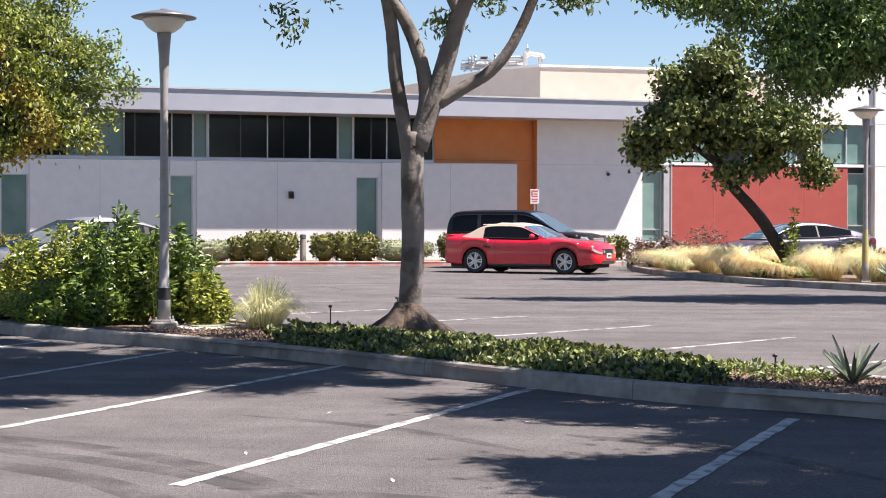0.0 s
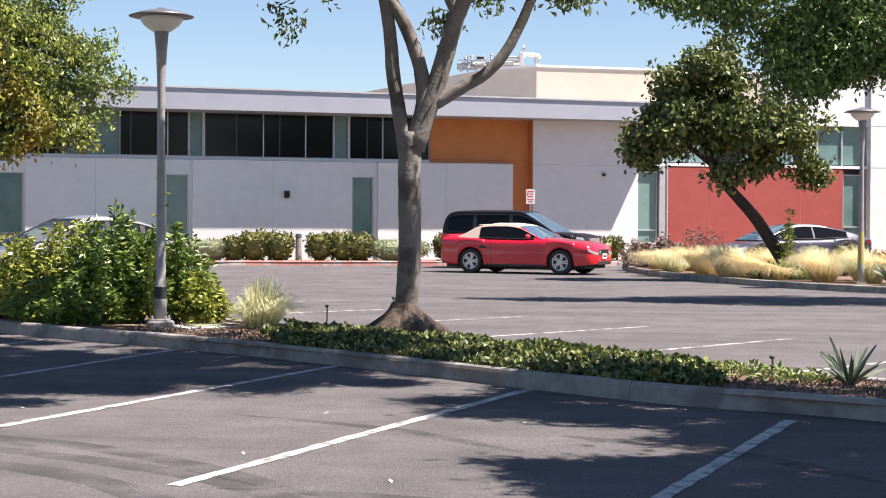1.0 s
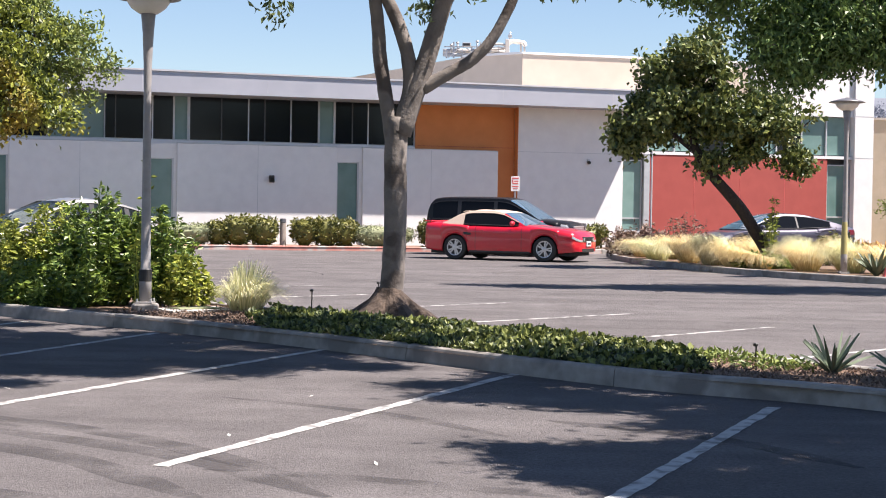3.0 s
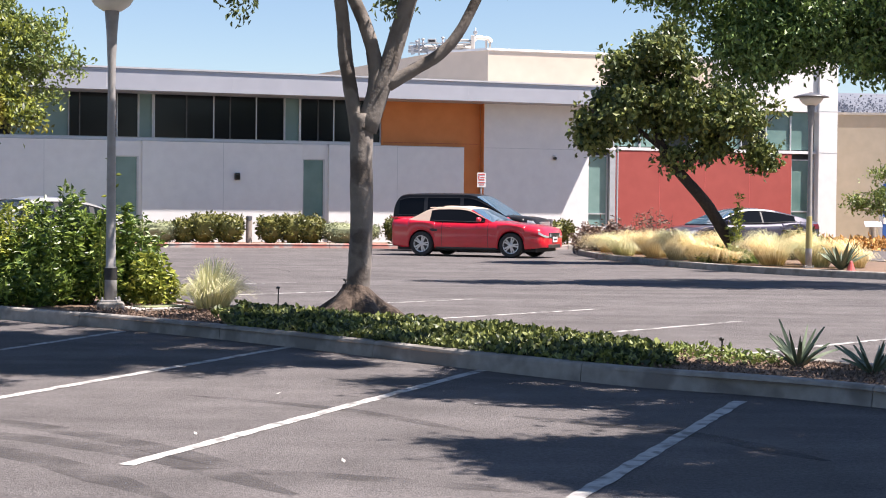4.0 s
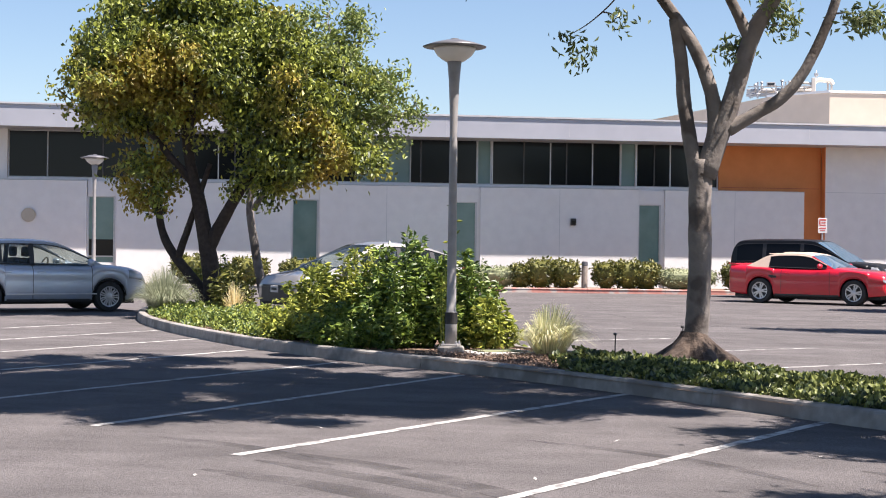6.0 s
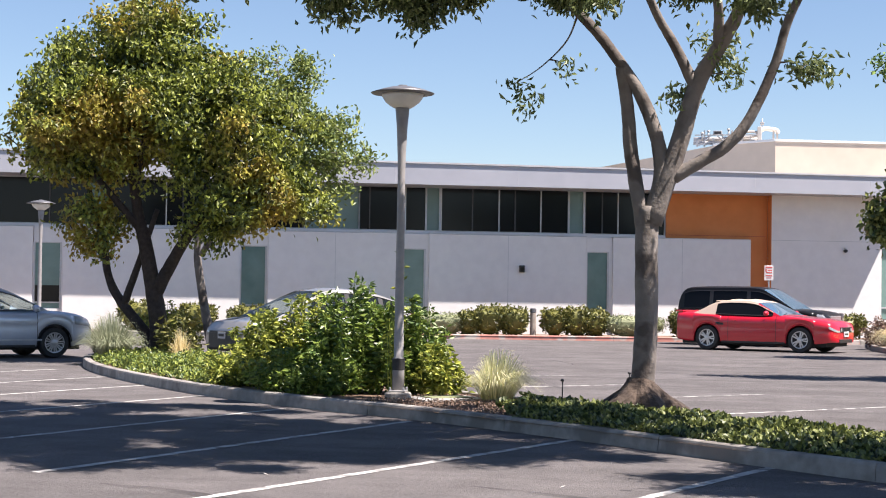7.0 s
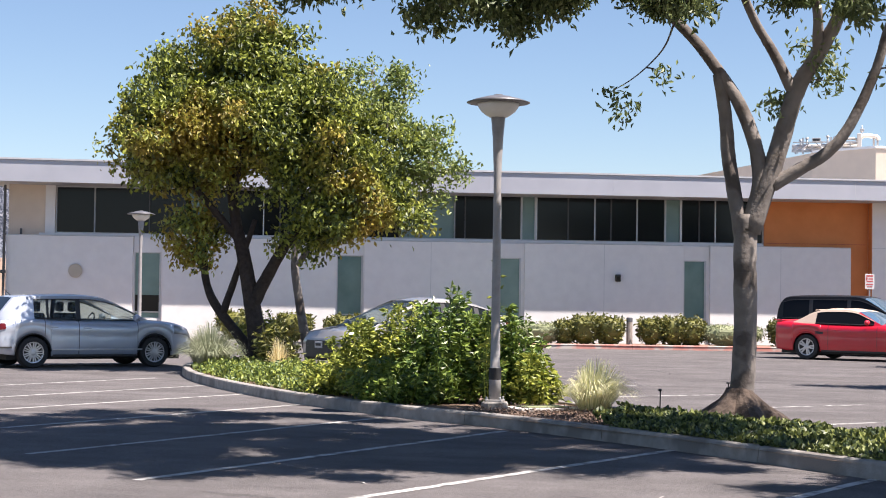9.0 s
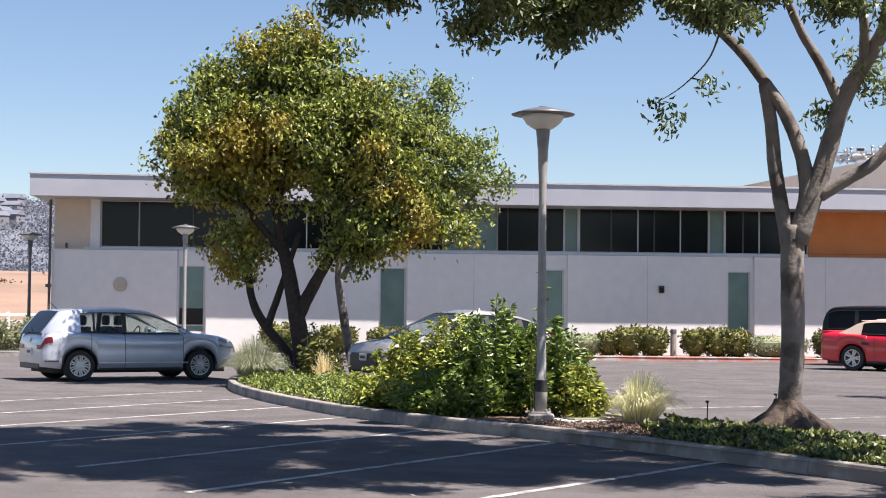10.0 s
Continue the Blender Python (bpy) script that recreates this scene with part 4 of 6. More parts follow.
def car(name, label, m, L, W, wb, fo, r, deck, roof, glass, pillars, paint, glass_mat_, roof_mat=None, sill=0.24, roofw=0.68, soft=False, spokes=5, seams=(), rear_lamp=None, front_lamp=None, grille=None, plate_front=True, seats=False, taper=1.0, grille_mat=M_TRIM):
    """A car lofted from its side outline. x forward, y left, z up, s measured from the tail.
    deck: top of the lower body; roof: outline of the cabin; glass: side windows from s to s; pillars: (s, width)."""
    root = thing(name, m, label, "car")
    axles = (L - fo - wb, L - fo)
    dx, dz = [p[0] for p in deck], [p[1] for p in deck]
    roof_pts = smooth_path([(a, 0, b) for a, b in roof], 8)
    rx, rz = [p[0] for p in roof_pts], [p[2] for p in roof_pts]

    def top(s):
        return float(np.interp(s, dx, dz))

    def half(s):
        e = min(s, L - s)
        f = 1 - taper * 0.15 * max(0.0, 1 - e / 0.75) ** 2 - taper * 0.20 * max(0.0, 1 - e / 0.14) ** 2
        return W / 2 * f

    def low(s):
        e = min(s, L - s)
        z = sill + 0.06 * max(0.0, 1 - e / 0.5)
        for a in axles:
            R = r + 0.055
            if abs(s - a) < R:
                z = max(z, r + math.sqrt(R * R - (s - a) ** 2))
        return z

    FR = ((0.93, 0.0), (0.972, 0.05), (0.998, 0.28), (0.988, 0.50), (0.984, 0.64), (1.0, 0.72), (0.975, 0.86), (0.915, 0.965), (0.6, 1.02), (0.0, 1.045))

    def section(s, grow=0.0):
        z0, z1, h = low(s), top(s), half(s)
        e = min(s, L - s)
        z1 = z1 - 0.05 * max(0.0, 1 - e / 0.12)
        return [((h + grow) * a, z0 + (z1 - z0) * b) for a, b in FR]

    stations = sorted(set([0.0, 0.03, 0.07, L - 0.07, L - 0.03, L] + list(np.linspace(0.1, L - 0.1, 110)) + [a + q for a in axles for q in (-r - 0.056, -r - 0.054, r + 0.054, r + 0.056)]))
    bm = bmesh.new()
    rows = []
    for s in stations:
        half_pts = section(s)
        ring = [bm.verts.new((s - L / 2, y, z)) for y, z in half_pts] + [bm.verts.new((s - L / 2, -y, z)) for y, z in half_pts[-2::-1]]
        rows.append(ring)
    for a, b in zip(rows, rows[1:]):
        for k in range(len(a) - 1):
            bm.faces.new((a[k], b[k], b[k + 1], a[k + 1]))
    bm.faces.new(rows[0])
    bm.faces.new(rows[-1][::-1])
    bmesh.ops.recalc_face_normals(bm, faces=bm.faces)
    part("body", bm, paint, root, "glossy painted body", smooth=True)
    part("underbody", box(-L / 2 + 0.25, L / 2 - 0.25, -W * 0.39, W * 0.39, 0.17, 0.56), M_BLACK, root, "dark underside")

    # cabin, split into windows, pillars and roof
    s0, s1 = rx[0], rx[-1]
    cs = np.linspace(s0, s1, 64)
    zmax = max(rz)
    groups = {}

    def cab(s):
        zt, zb_ = float(np.interp(s, rx, rz)), top(s) - 0.02
        zt = max(zt, zb_ + 0.002)
        k = (zt - zb_) / max(zmax - zb_, 0.05)
        wb_ = half(s) * 0.905
        wr = wb_ + (W / 2 * roofw - wb_) * k
        return [(wb_, zb_), (wb_ + (wr - wb_) * 0.82, zb_ + (zt - zb_) * 0.80), (wr, zb_ + (zt - zb_) * 0.925), (wr * 0.88, zt - 0.020 * k), (0.0, zt)]

    srt = next(a for a, b in zip(rx, rz) if b > zmax - 0.075)
    sft = next(a for a, b in zip(rx[::-1], rz[::-1]) if b > zmax - 0.075)
    for a, b in zip(cs, cs[1:]):
        mid = (a + b) / 2
        pa, pb = cab(a), cab(b)
        for side in (1, -1):
            for k in range(4):
                if k == 0:
                    inside = glass[0] < mid < glass[1] and not any(abs(mid - c) < wd / 2 for c, wd in pillars)
                    n_p = sum(mid > c for c, wd in pillars)
                    here = [q for q, (c, wd) in enumerate(pillars) if abs(mid - c) < wd / 2]
                    if inside:
                        key = ("side_window", side, n_p)
                    elif here:
                        key = ("pillar", side, here[0])
                    else:
                        key = ("pillar", side, "rear" if mid < glass[0] else "front")
                elif k == 1:
                    key = ("roof_rail", side, "back") if mid < sft else ("roof_rail", side, "front")
                else:
                    key = ("roof_rail", side, "back") if k == 2 and mid < srt and not soft else ("rear_window", 0, 0) if mid < srt else ("windscreen", 0, 0) if mid > sft else ("roof", 0, 0)
                q = [(a - L / 2, side * pa[k][0], pa[k][1]), (b - L / 2, side * pb[k][0], pb[k][1]), (b - L / 2, side * pb[k + 1][0], pb[k + 1][1]), (a - L / 2, side * pa[k + 1][0], pa[k + 1][1])]
                groups.setdefault(key, []).append(q)
    for key, quads in groups.items():
        bm = bmesh.new()
        for q in quads:
            bm.faces.new([bm.verts.new(c) for c in q])
        bmesh.ops.remove_doubles(bm, verts=bm.verts, dist=0.0008)
        bmesh.ops.recalc_face_normals(bm, faces=bm.faces)
        kind = key[0]
        mat = glass_mat_ if "window" in kind or kind == "windscreen" else (roof_mat or paint)
        if kind == "pillar" and not soft:
            mat = M_TRIM if isinstance(key[2], int) else paint
        if soft and kind == "rear_window":
            mat = roof_mat
        if soft and kind in ("pillar", "roof_rail"):
            mat = roof_mat if key[2] != "front" else paint
        if kind == "windscreen":
            mat = M_CARGLASS_SKY if not seats else glass_mat_
        if kind == "rear_window" and seats:
            mat = M_CARGLASS
        part(kind, bm, mat, root, smooth=True)
    for a in axles:
        for side in (1, -1):
            wheel(root, a - L / 2, side * (W / 2 - 0.125), r, 0.225, side, spokes)
            # dark lip of the arch
            R = r + 0.055
            bm = bmesh.new()
            pts = [(a + R * math.cos(t) - L / 2, side * (half(a) * 0.972), r + R * math.sin(t)) for t in np.linspace(0.05, math.pi - 0.05, 16)]
            add_tube(bm, pts, [0.014] * 16, 6)
            part("arch_lip", bm, M_TRIM if not soft else paint, root)
    for s in seams:
        for side in (1, -1):
            bm = bmesh.new()
            a, b = section(s - 0.006, 0.003), section(s + 0.006, 0.003)
            for k in range(7):
                q = [(s - 0.006 - L / 2, side * a[k][0], a[k][1]), (s + 0.006 - L / 2, side * b[k][0], b[k][1]), (s + 0.006 - L / 2, side * b[k + 1][0], b[k + 1][1]), (s - 0.006 - L / 2, side * a[k + 1][0], a[k + 1][1])]
                bm.faces.new([bm.verts.new(c) for c in q])
            part("door_seam", bm, M_TRIM, root)
    for s in seams[:-1]:
        for side in (1, -1):
            sh = s + 0.18
            part("door_handle", box(sh - L / 2 - 0.09, sh - L / 2 + 0.09, side * half(sh) * 0.985 - 0.02, side * half(sh) * 0.985 + 0.02, top(sh) - 0.17, top(sh) - 0.135, bevel=0.01), paint, root)
    # sill strip, mirrors
    for side in (1, -1):
        part("sill_trim", box(axles[0] + r + 0.09 - L / 2, axles[1] - r - 0.09 - L / 2, side * W / 2 * 0.95 - 0.015, side * W / 2 * 0.95 + 0.015, sill - 0.02, sill + 0.06, bevel=0.008), M_TRIM, root, "black sill trim")
        sm = glass[1] - 0.12
        bm = bmesh.new()
        bmesh.ops.create_icosphere(bm, subdivisions=2, radius=1, matrix=Matrix.Translation((sm - L / 2, side * (W / 2 + 0.07), top(sm) + 0.06)) @ Matrix.Diagonal((0.07, 0.12, 0.075, 1)))
        part("wing_mirror", bm, paint, root, smooth=True)
        # black seal along the foot of the side windows, drip rail over them
        run = [float(q) for q in np.linspace(glass[0], glass[1], 16)]
        part("window_seal", add_tube(bmesh.new(), [(q - L / 2, side * (cab(q)[0][0] + 0.004), cab(q)[0][1] + 0.028) for q in run], [0.013] * 16, 5), M_TRIM, root)
        part("window_seal", add_tube(bmesh.new(), [(q - L / 2, side * (cab(q)[1][0] + 0.003), cab(q)[1][1]) for q in run], [0.011] * 16, 5), M_TRIM if not soft else (roof_mat or paint), root)
    # wipers at the foot of the windscreen
    for y0 in (-0.5, 0.05):
        part("wiper", add_tube(bmesh.new(), [(s1 - L / 2 - 0.03, y0, top(s1) + 0.03), (s1 - L / 2 - 0.12, y0 + 0.45, top(s1 - 0.12) + 0.075)], [0.008, 0.006], 5), M_TRIM, root)
    # lamps
    def patch(pname, sa, sb, fa, fb, mat, lab):
        """A lamp or trim that follows the body's skin from sa to sb and from height share fa to fb."""
        for side in (1, -1):
            bm = bmesh.new()
            grid = []
            for s in np.linspace(sa, sb, 8):
                pr = section(float(s), 0.006)
                fr = [f for _, f in FR]
                grid.append([bm.verts.new((s - L / 2 + (0.006 if sa > L / 2 else -0.006), side * float(np.interp(f, fr, [q[0] for q in pr])), float(np.interp(f, fr, [q[1] for q in pr])))) for f in np.linspace(fa, fb, 5)])
            for r0, r1 in zip(grid, grid[1:]):
                for q in range(4):
                    bm.faces.new((r0[q], r1[q], r1[q + 1], r0[q + 1]))
            # wrap on to the end face
            e = L + 0.006 if sa > L / 2 else -0.006
            last = grid[-1] if sa > L / 2 else grid[0]
            inner = [bm.verts.new((e - L / 2, v.co.y * 0.62, v.co.z)) for v in last]
            for q in range(4):
                bm.faces.new((last[q], inner[q], inner[q + 1], last[q + 1]))
            bmesh.ops.recalc_face_normals(bm, faces=bm.faces)
            part(pname, bm, mat, root, lab, smooth=True)

    if front_lamp:
        ln, fa, fb = front_lamp
        patch("headlight", L - ln, L, fa, fb, M_CLEARLAMP, "clear headlight")
    if rear_lamp:
        ln, fa, fb = rear_lamp
        patch("tail_light", 0.0, ln, fa, fb, M_REDLAMP, "red tail light")
    if grille:
        z0, z1, w2 = grille
        part("grille", box(L / 2 - 0.05, L / 2 + 0.012, -w2, w2, z0, z1, bevel=0.012), grille_mat, root, "front grille")
        for q in range(4):
            zq = z0 + (z1 - z0) * (q + 0.5) / 4
            part("grille_bar", box(L / 2 + 0.012, L / 2 + 0.02, -w2 * 0.96, w2 * 0.96, zq - 0.008, zq + 0.008), M_RIM if grille_mat is M_RIM else M_TRIM, root)
        part("lower_intake", box(L / 2 - 0.06, L / 2 + 0.008, -w2 * 1.1, w2 * 1.1, 0.28, 0.38, bevel=0.012), M_TRIM, root)
    if plate_front:
        part("number_plate", box(L / 2 - 0.02, L / 2 + 0.03, -0.155, 0.155, 0.44, 0.58, bevel=0.006), M_PLATE, root, "white number plate")
        part("plate_bar", box(L / 2 + 0.03, L / 2 + 0.034, -0.11, 0.11, 0.485, 0.54), M_TRIM, root)
    part("number_plate", box(-L / 2 - 0.03, -L / 2 + 0.02, -0.155, 0.155, 0.52, 0.66, bevel=0.006), M_PLATE, root, "white number plate")
    part("plate_bar", box(-L / 2 - 0.034, -L / 2 - 0.03, -0.11, 0.11, 0.56, 0.615), M_TRIM, root)
    if seats:
        for s in seats:
            for y in (-0.36, 0.36):
                part("seat", box(s - L / 2 - 0.1, s - L / 2 + 0.08, y - 0.24, y + 0.24, 0.5, 1.1, bevel=0.05), M_SEAT, root)
                part("headrest", box(s - L / 2 - 0.1, s - L / 2 + 0.02, y - 0.13, y + 0.13, 1.12, 1.33, bevel=0.05), M_SEAT, root)
        part("dashboard", box(glass[1] - L / 2 - 0.5, glass[1] - L / 2 - 0.1, -0.62, 0.62, 0.62, 0.93, bevel=0.05), M_SEAT, root)
        part("steering_wheel", add_tube(bmesh.new(), [(glass[1] - L / 2 - 0.62 + 0.06 * math.sin(t), 0.36 + 0.18 * math.cos(t), 0.93 + 0.17 * math.sin(t)) for t in np.linspace(0, 6.28, 20)], [0.014] * 20, 6), M_TRIM, root)
    return root


def car_pose(x, y, hx, hy, z=0.0):
    return pose(x, y, z, 0, 0, math.degrees(math.atan2(hy, hx)))


# red convertible with the beige top closed
conv = car("convertible_car", "red two-door convertible with a closed beige soft top", car_pose(0.22, 45.4, 0.91, -0.415), 4.72, 1.88, 2.72, 0.92, 0.345,
    [(0, 0.93), (0.10, 1.03), (0.55, 1.04), (0.95, 1.00), (1.5, 0.985), (2.6, 0.965), (3.1, 0.985), (3.6, 0.955), (4.2, 0.90), (4.55, 0.83), (4.72, 0.72)],
    [(0.66, 1.02), (0.90, 1.15), (1.15, 1.30), (1.45, 1.385), (1.85, 1.405), (2.2, 1.40), (2.5, 1.345), (2.75, 1.22), (3.2, 0.98)], (1.32, 3.0), (), M_CAR_RED, M_CARGLASS, M_SOFTTOP, soft=True, spokes=5, taper=1.15,
    seams=(1.72, 3.12), rear_lamp=(0.10, 0.62, 0.84), front_lamp=(0.15, 0.70, 0.84), grille=(0.56, 0.70, 0.40))
part("spoiler", box(-2.33, -2.10, -0.74, 0.74, 1.055, 1.085, bevel=0.012), M_CAR_RED, conv, "red boot spoiler")
for side in (-1, 1):
    part("spoiler_foot", box(-2.28, -2.15, side * 0.62 - 0.05, side * 0.62 + 0.05, 1.0, 1.057), M_CAR_RED, conv)
    part("fog_light", lathe([(0.0, 0.02), (0.05, 0.018), (0.06, 0.0)], 14, Matrix.Translation((2.362, side * 0.33, 0.63)) @ Matrix.Rotation(radians(90), 4, "Y")), M_CLEARLAMP, conv)
    part("side_scoop", box(-1.02, -0.78, side * 0.925 - 0.012, side * 0.925 + 0.012, 0.70, 0.78, bevel=0.01), M_TRIM, conv)
# seams of the folded cloth
for x in (-1.2, -0.75, -0.25):
    part("cloth_seam", add_tube(bmesh.new(), [(x, y, 1.404 - 0.05 * y * y - 0.10 * max(0, -x - 0.8)) for y in np.linspace(-0.52, 0.52, 9)], [0.008] * 9, 5), M_SOFTTOP, conv)

# black sport utility car behind it
suv = car("utility_car", "black sport utility car with tinted windows, parked behind the red convertible", car_pose(0.10, 49.95, 0.945, -0.327), 4.72, 1.95, 2.85, 0.85, 0.375,
    [(0, 0.95), (0.12, 1.10), (1.5, 1.12), (3.3, 1.12), (3.7, 1.13), (4.25, 1.09), (4.6, 1.03), (4.72, 0.92)],
    [(0.03, 1.10), (0.10, 1.40), (0.22, 1.66), (0.40, 1.765), (0.9, 1.80), (2.2, 1.80), (2.68, 1.765), (3.05, 1.58), (3.72, 1.13)], (0.25, 3.5), ((1.15, 0.1), (2.3, 0.1)), M_CAR_BLACK, M_CARGLASS, sill=0.3, roofw=0.79, taper=0.6,
    seams=(1.35, 2.35, 3.35), rear_lamp=(0.12, 0.55, 0.95), front_lamp=(0.30, 0.72, 0.92), grille=(0.70, 0.95, 0.5), grille_mat=M_RIM)

# silver hatchback in the dappled shade
car("hatchback_car", "silver-blue five-door hatchback parked in dappled shade", car_pose(-15.58, 30.62, 0.675, 0.738), 4.2, 1.78, 2.578, 0.87, 0.315,
    [(0, 0.84), (0.06, 0.97), (0.4, 1.0), (1.5, 0.97), (2.7, 0.95), (3.1, 0.965), (3.55, 0.945), (3.9, 0.895), (4.08, 0.82), (4.2, 0.66)],
    [(0.02, 0.98), (0.12, 1.12), (0.30, 1.34), (0.42, 1.435), (0.9, 1.475), (1.6, 1.49), (2.1, 1.465), (2.5, 1.34), (3.22, 0.96)], (0.80, 3.0), ((1.05, 0.05), (1.69, 0.12)), M_CAR_SILVER, M_CARGLASS_CLEAR, roofw=0.74, spokes=9, taper=0.55,
    seams=(0.98, 1.69, 2.95), rear_lamp=(0.20, 0.70, 0.88), front_lamp=(0.45, 0.66, 0.93), grille=(0.5, 0.6, 0.5), seats=(1.0, 1.75))
hb = bpy.data.objects["hatchback_car"]
part("badge", lathe([(0.0, 0.012), (0.05, 0.01), (0.055, 0.0)], 20, Matrix.Translation((-2.105, 0, 0.83)) @ Matrix.Rotation(radians(-90), 4, "Y")), M_RIM, hb, "plain round chrome badge")
part("rear_wiper", add_tube(bmesh.new(), [(-2.08, 0.0, 1.02), (-2.03, 0.32, 1.10)], [0.009, 0.006], 5), M_TRIM, hb)
part("roof_antenna", add_tube(bmesh.new(), [(-1.55, 0, 1.44), (-1.72, 0, 1.60)], [0.012, 0.005], 6), M_TRIM, hb)
for side in (-1, 1):
    part("bumper_reflector", box(-2.06, -1.78, side * 0.845 - 0.03, side * 0.845 + 0.03, 0.40, 0.435, bevel=0.008), M_TRIM, hb, "dark bumper strip")
    part("side_strip", box(-0.95, 0.95, side * 0.882 - 0.006, side * 0.882 + 0.008, 0.36, 0.385, bevel=0.004), M_RIM, hb, "bright lower door strip")
part("rear_bumper_trim", box(-2.115, -1.9, -0.62, 0.62, 0.25, 0.36, bevel=0.02), M_TRIM, hb, "black lower bumper")

# pale silver sedan behind the shrubs
car("sedan_car", "pale silver sedan half hidden behind island shrubs", car_pose(-9.3, 33.5, -0.68, -0.735), 4.48, 1.75, 2.7, 0.93, 0.31,
    [(0, 0.92), (0.1, 1.04), (0.8, 1.02), (1.8, 0.96), (2.9, 0.93), (3.3, 0.90), (3.9, 0.87), (4.3, 0.79), (4.48, 0.66)],
    [(0.12, 1.04), (0.6, 1.27), (1.2, 1.46), (1.9, 1.53), (2.3, 1.50), (2.7, 1.36), (3.65, 0.89)], (0.7, 3.4), ((1.0, 0.12), (1.85, 0.08)), M_CAR_CHAMP, M_CARGLASS_CLEAR, roofw=0.66, spokes=7, taper=0.5,
    seams=(1.1, 1.9, 3.0), rear_lamp=(0.3, 0.6, 0.95), front_lamp=(0.65, 0.66, 0.95), grille=(0.45, 0.6, 0.55), seats=(1.1, 1.95))

sd = bpy.data.objects["sedan_car"]
part("front_bumper", box(1.95, 2.255, -0.62, 0.62, 0.2, 0.60, bevel=0.05), M_TRIM, sd, "black lower nose")

# grey-violet sedan before the red wall
car("fastback_car", "dark grey-violet fastback sedan parked before the red wall", car_pose(8.45, 50.6, -0.93, -0.36), 4.97, 1.96, 2.96, 0.95, 0.35,
    [(0, 0.90), (0.12, 1.03), (0.8, 1.03), (2.0, 0.97), (3.2, 0.95), (3.7, 0.93), (4.4, 0.82), (4.8, 0.70), (4.97, 0.58)],
    [(0.35, 1.04), (1.0, 1.24), (1.7, 1.40), (2.3, 1.445), (2.7, 1.42), (3.1, 1.30), (3.9, 0.93)], (0.95, 3.6), ((2.15, 0.06),), M_CAR_GREY, M_CARGLASS, roofw=0.64, spokes=7,
    seams=(1.3, 2.2, 3.4), rear_lamp=(0.35, 0.7, 0.9), front_lamp=(0.45, 0.70, 0.93), grille=(0.45, 0.52, 0.5))


# ---- plants ----
def limb_mesh(limbs, seed=3, seg=10, wob=0.05):
    bm = bmesh.new()
    rnd = random.Random(seed)
    samples = []
    for pts, r0, r1 in limbs:
        path = smooth_path(pts, 6)
        n = len(path)
        add_tube(bm, path, [r0 + (r1 - r0) * (i / (n - 1)) ** 0.8 for i in range(n)], seg, wob, rnd)
        samples += [(np.array(p), r0 + (r1 - r0) * i / (n - 1)) for i, p in enumerate(path) if i > n * 0.3]
    return bm, samples


def tree(name, label, base, trunk, limbs, crown, n_clusters, per, size, bark, leaf, seed, droop=0.35, narrow=0.45, spread=0.28, twig=0.010, lump=0.4, share=18):
    g = np.random.default_rng(seed)
    t = thing(name, pose(*base), label, "tree")
    off = np.array(base)

    def rel(pts):
        return [tuple(np.array(p) - off) for p in pts]

    bm, smp = limb_mesh([(rel(p), a, b) for p, a, b in trunk], seed, 14, 0.035)
    part("trunk", bm, bark, t, smooth=True)
    for p, a, b in limbs:
        bm, smp2 = limb_mesh([(rel(p), a, b)], seed + 1, 10, 0.05)
        smp += smp2
        part("limb", bm, bark, t, smooth=True)
    cl = blobs(g, [(s[0] - off[0], s[1] - off[1], s[2] - off[2], *s[3:]) for s in crown], n_clusters, lump, share)
    nodes = np.array([p for p, r in smp])
    # twigs grow from the nearest part of a limb, or from a twig already there
    order = np.argsort([np.min(np.linalg.norm(nodes - c, axis=1)) for c in cl])
    v, f = [], []
    grown = np.empty((len(smp) + 2 * len(cl), 3))
    grown[:len(smp)] = nodes
    count = len(smp)
    for i in order[::2]:
        c = cl[i]
        arr = grown[:count]
        d = np.linalg.norm(arr - c, axis=1) + np.maximum(0, arr[:, 2] - c[2]) * 0.6
        a = arr[int(np.argmin(d))]
        ln = np.linalg.norm(c - a)
        mid = (a + c) / 2 + np.array([0, 0, 0.10 * ln]) + g.normal(size=3) * 0.05 * ln
        rad = twig * (0.7 + 0.9 * min(ln, 2.0))
        prev = None
        for p, rr in ((a, rad * 1.5), (mid, rad), (c, rad * 0.4)):
            k = len(v)
            ax = (c - a) / (ln + 1e-6)
            s1 = np.cross(ax, [0.3, 0.5, 0.81])
            s1 /= np.linalg.norm(s1) + 1e-9
            s2 = np.cross(ax, s1)
            v += [p + s1 * rr, p - s1 * rr * 0.5 + s2 * rr * 0.87, p - s1 * rr * 0.5 - s2 * rr * 0.87]
            if prev is not None:
                f += [(prev + q, prev + (q + 1) % 3, k + (q + 1) % 3, k + q) for q in range(3)]
            prev = k
        grown[count], grown[count + 1] = mid, c
        count += 2
    raw_mesh("twig_mass", v, f, bark, t, "thin twigs", "stuff")
    pos = np.repeat(cl, per, axis=0) + g.normal(size=(n_clusters * per, 3)) * np.array([spread, spread, spread * 0.75])
    leaf_mesh("crown", pos, size, leaf, t, "", seed, droop, narrow)
    return t


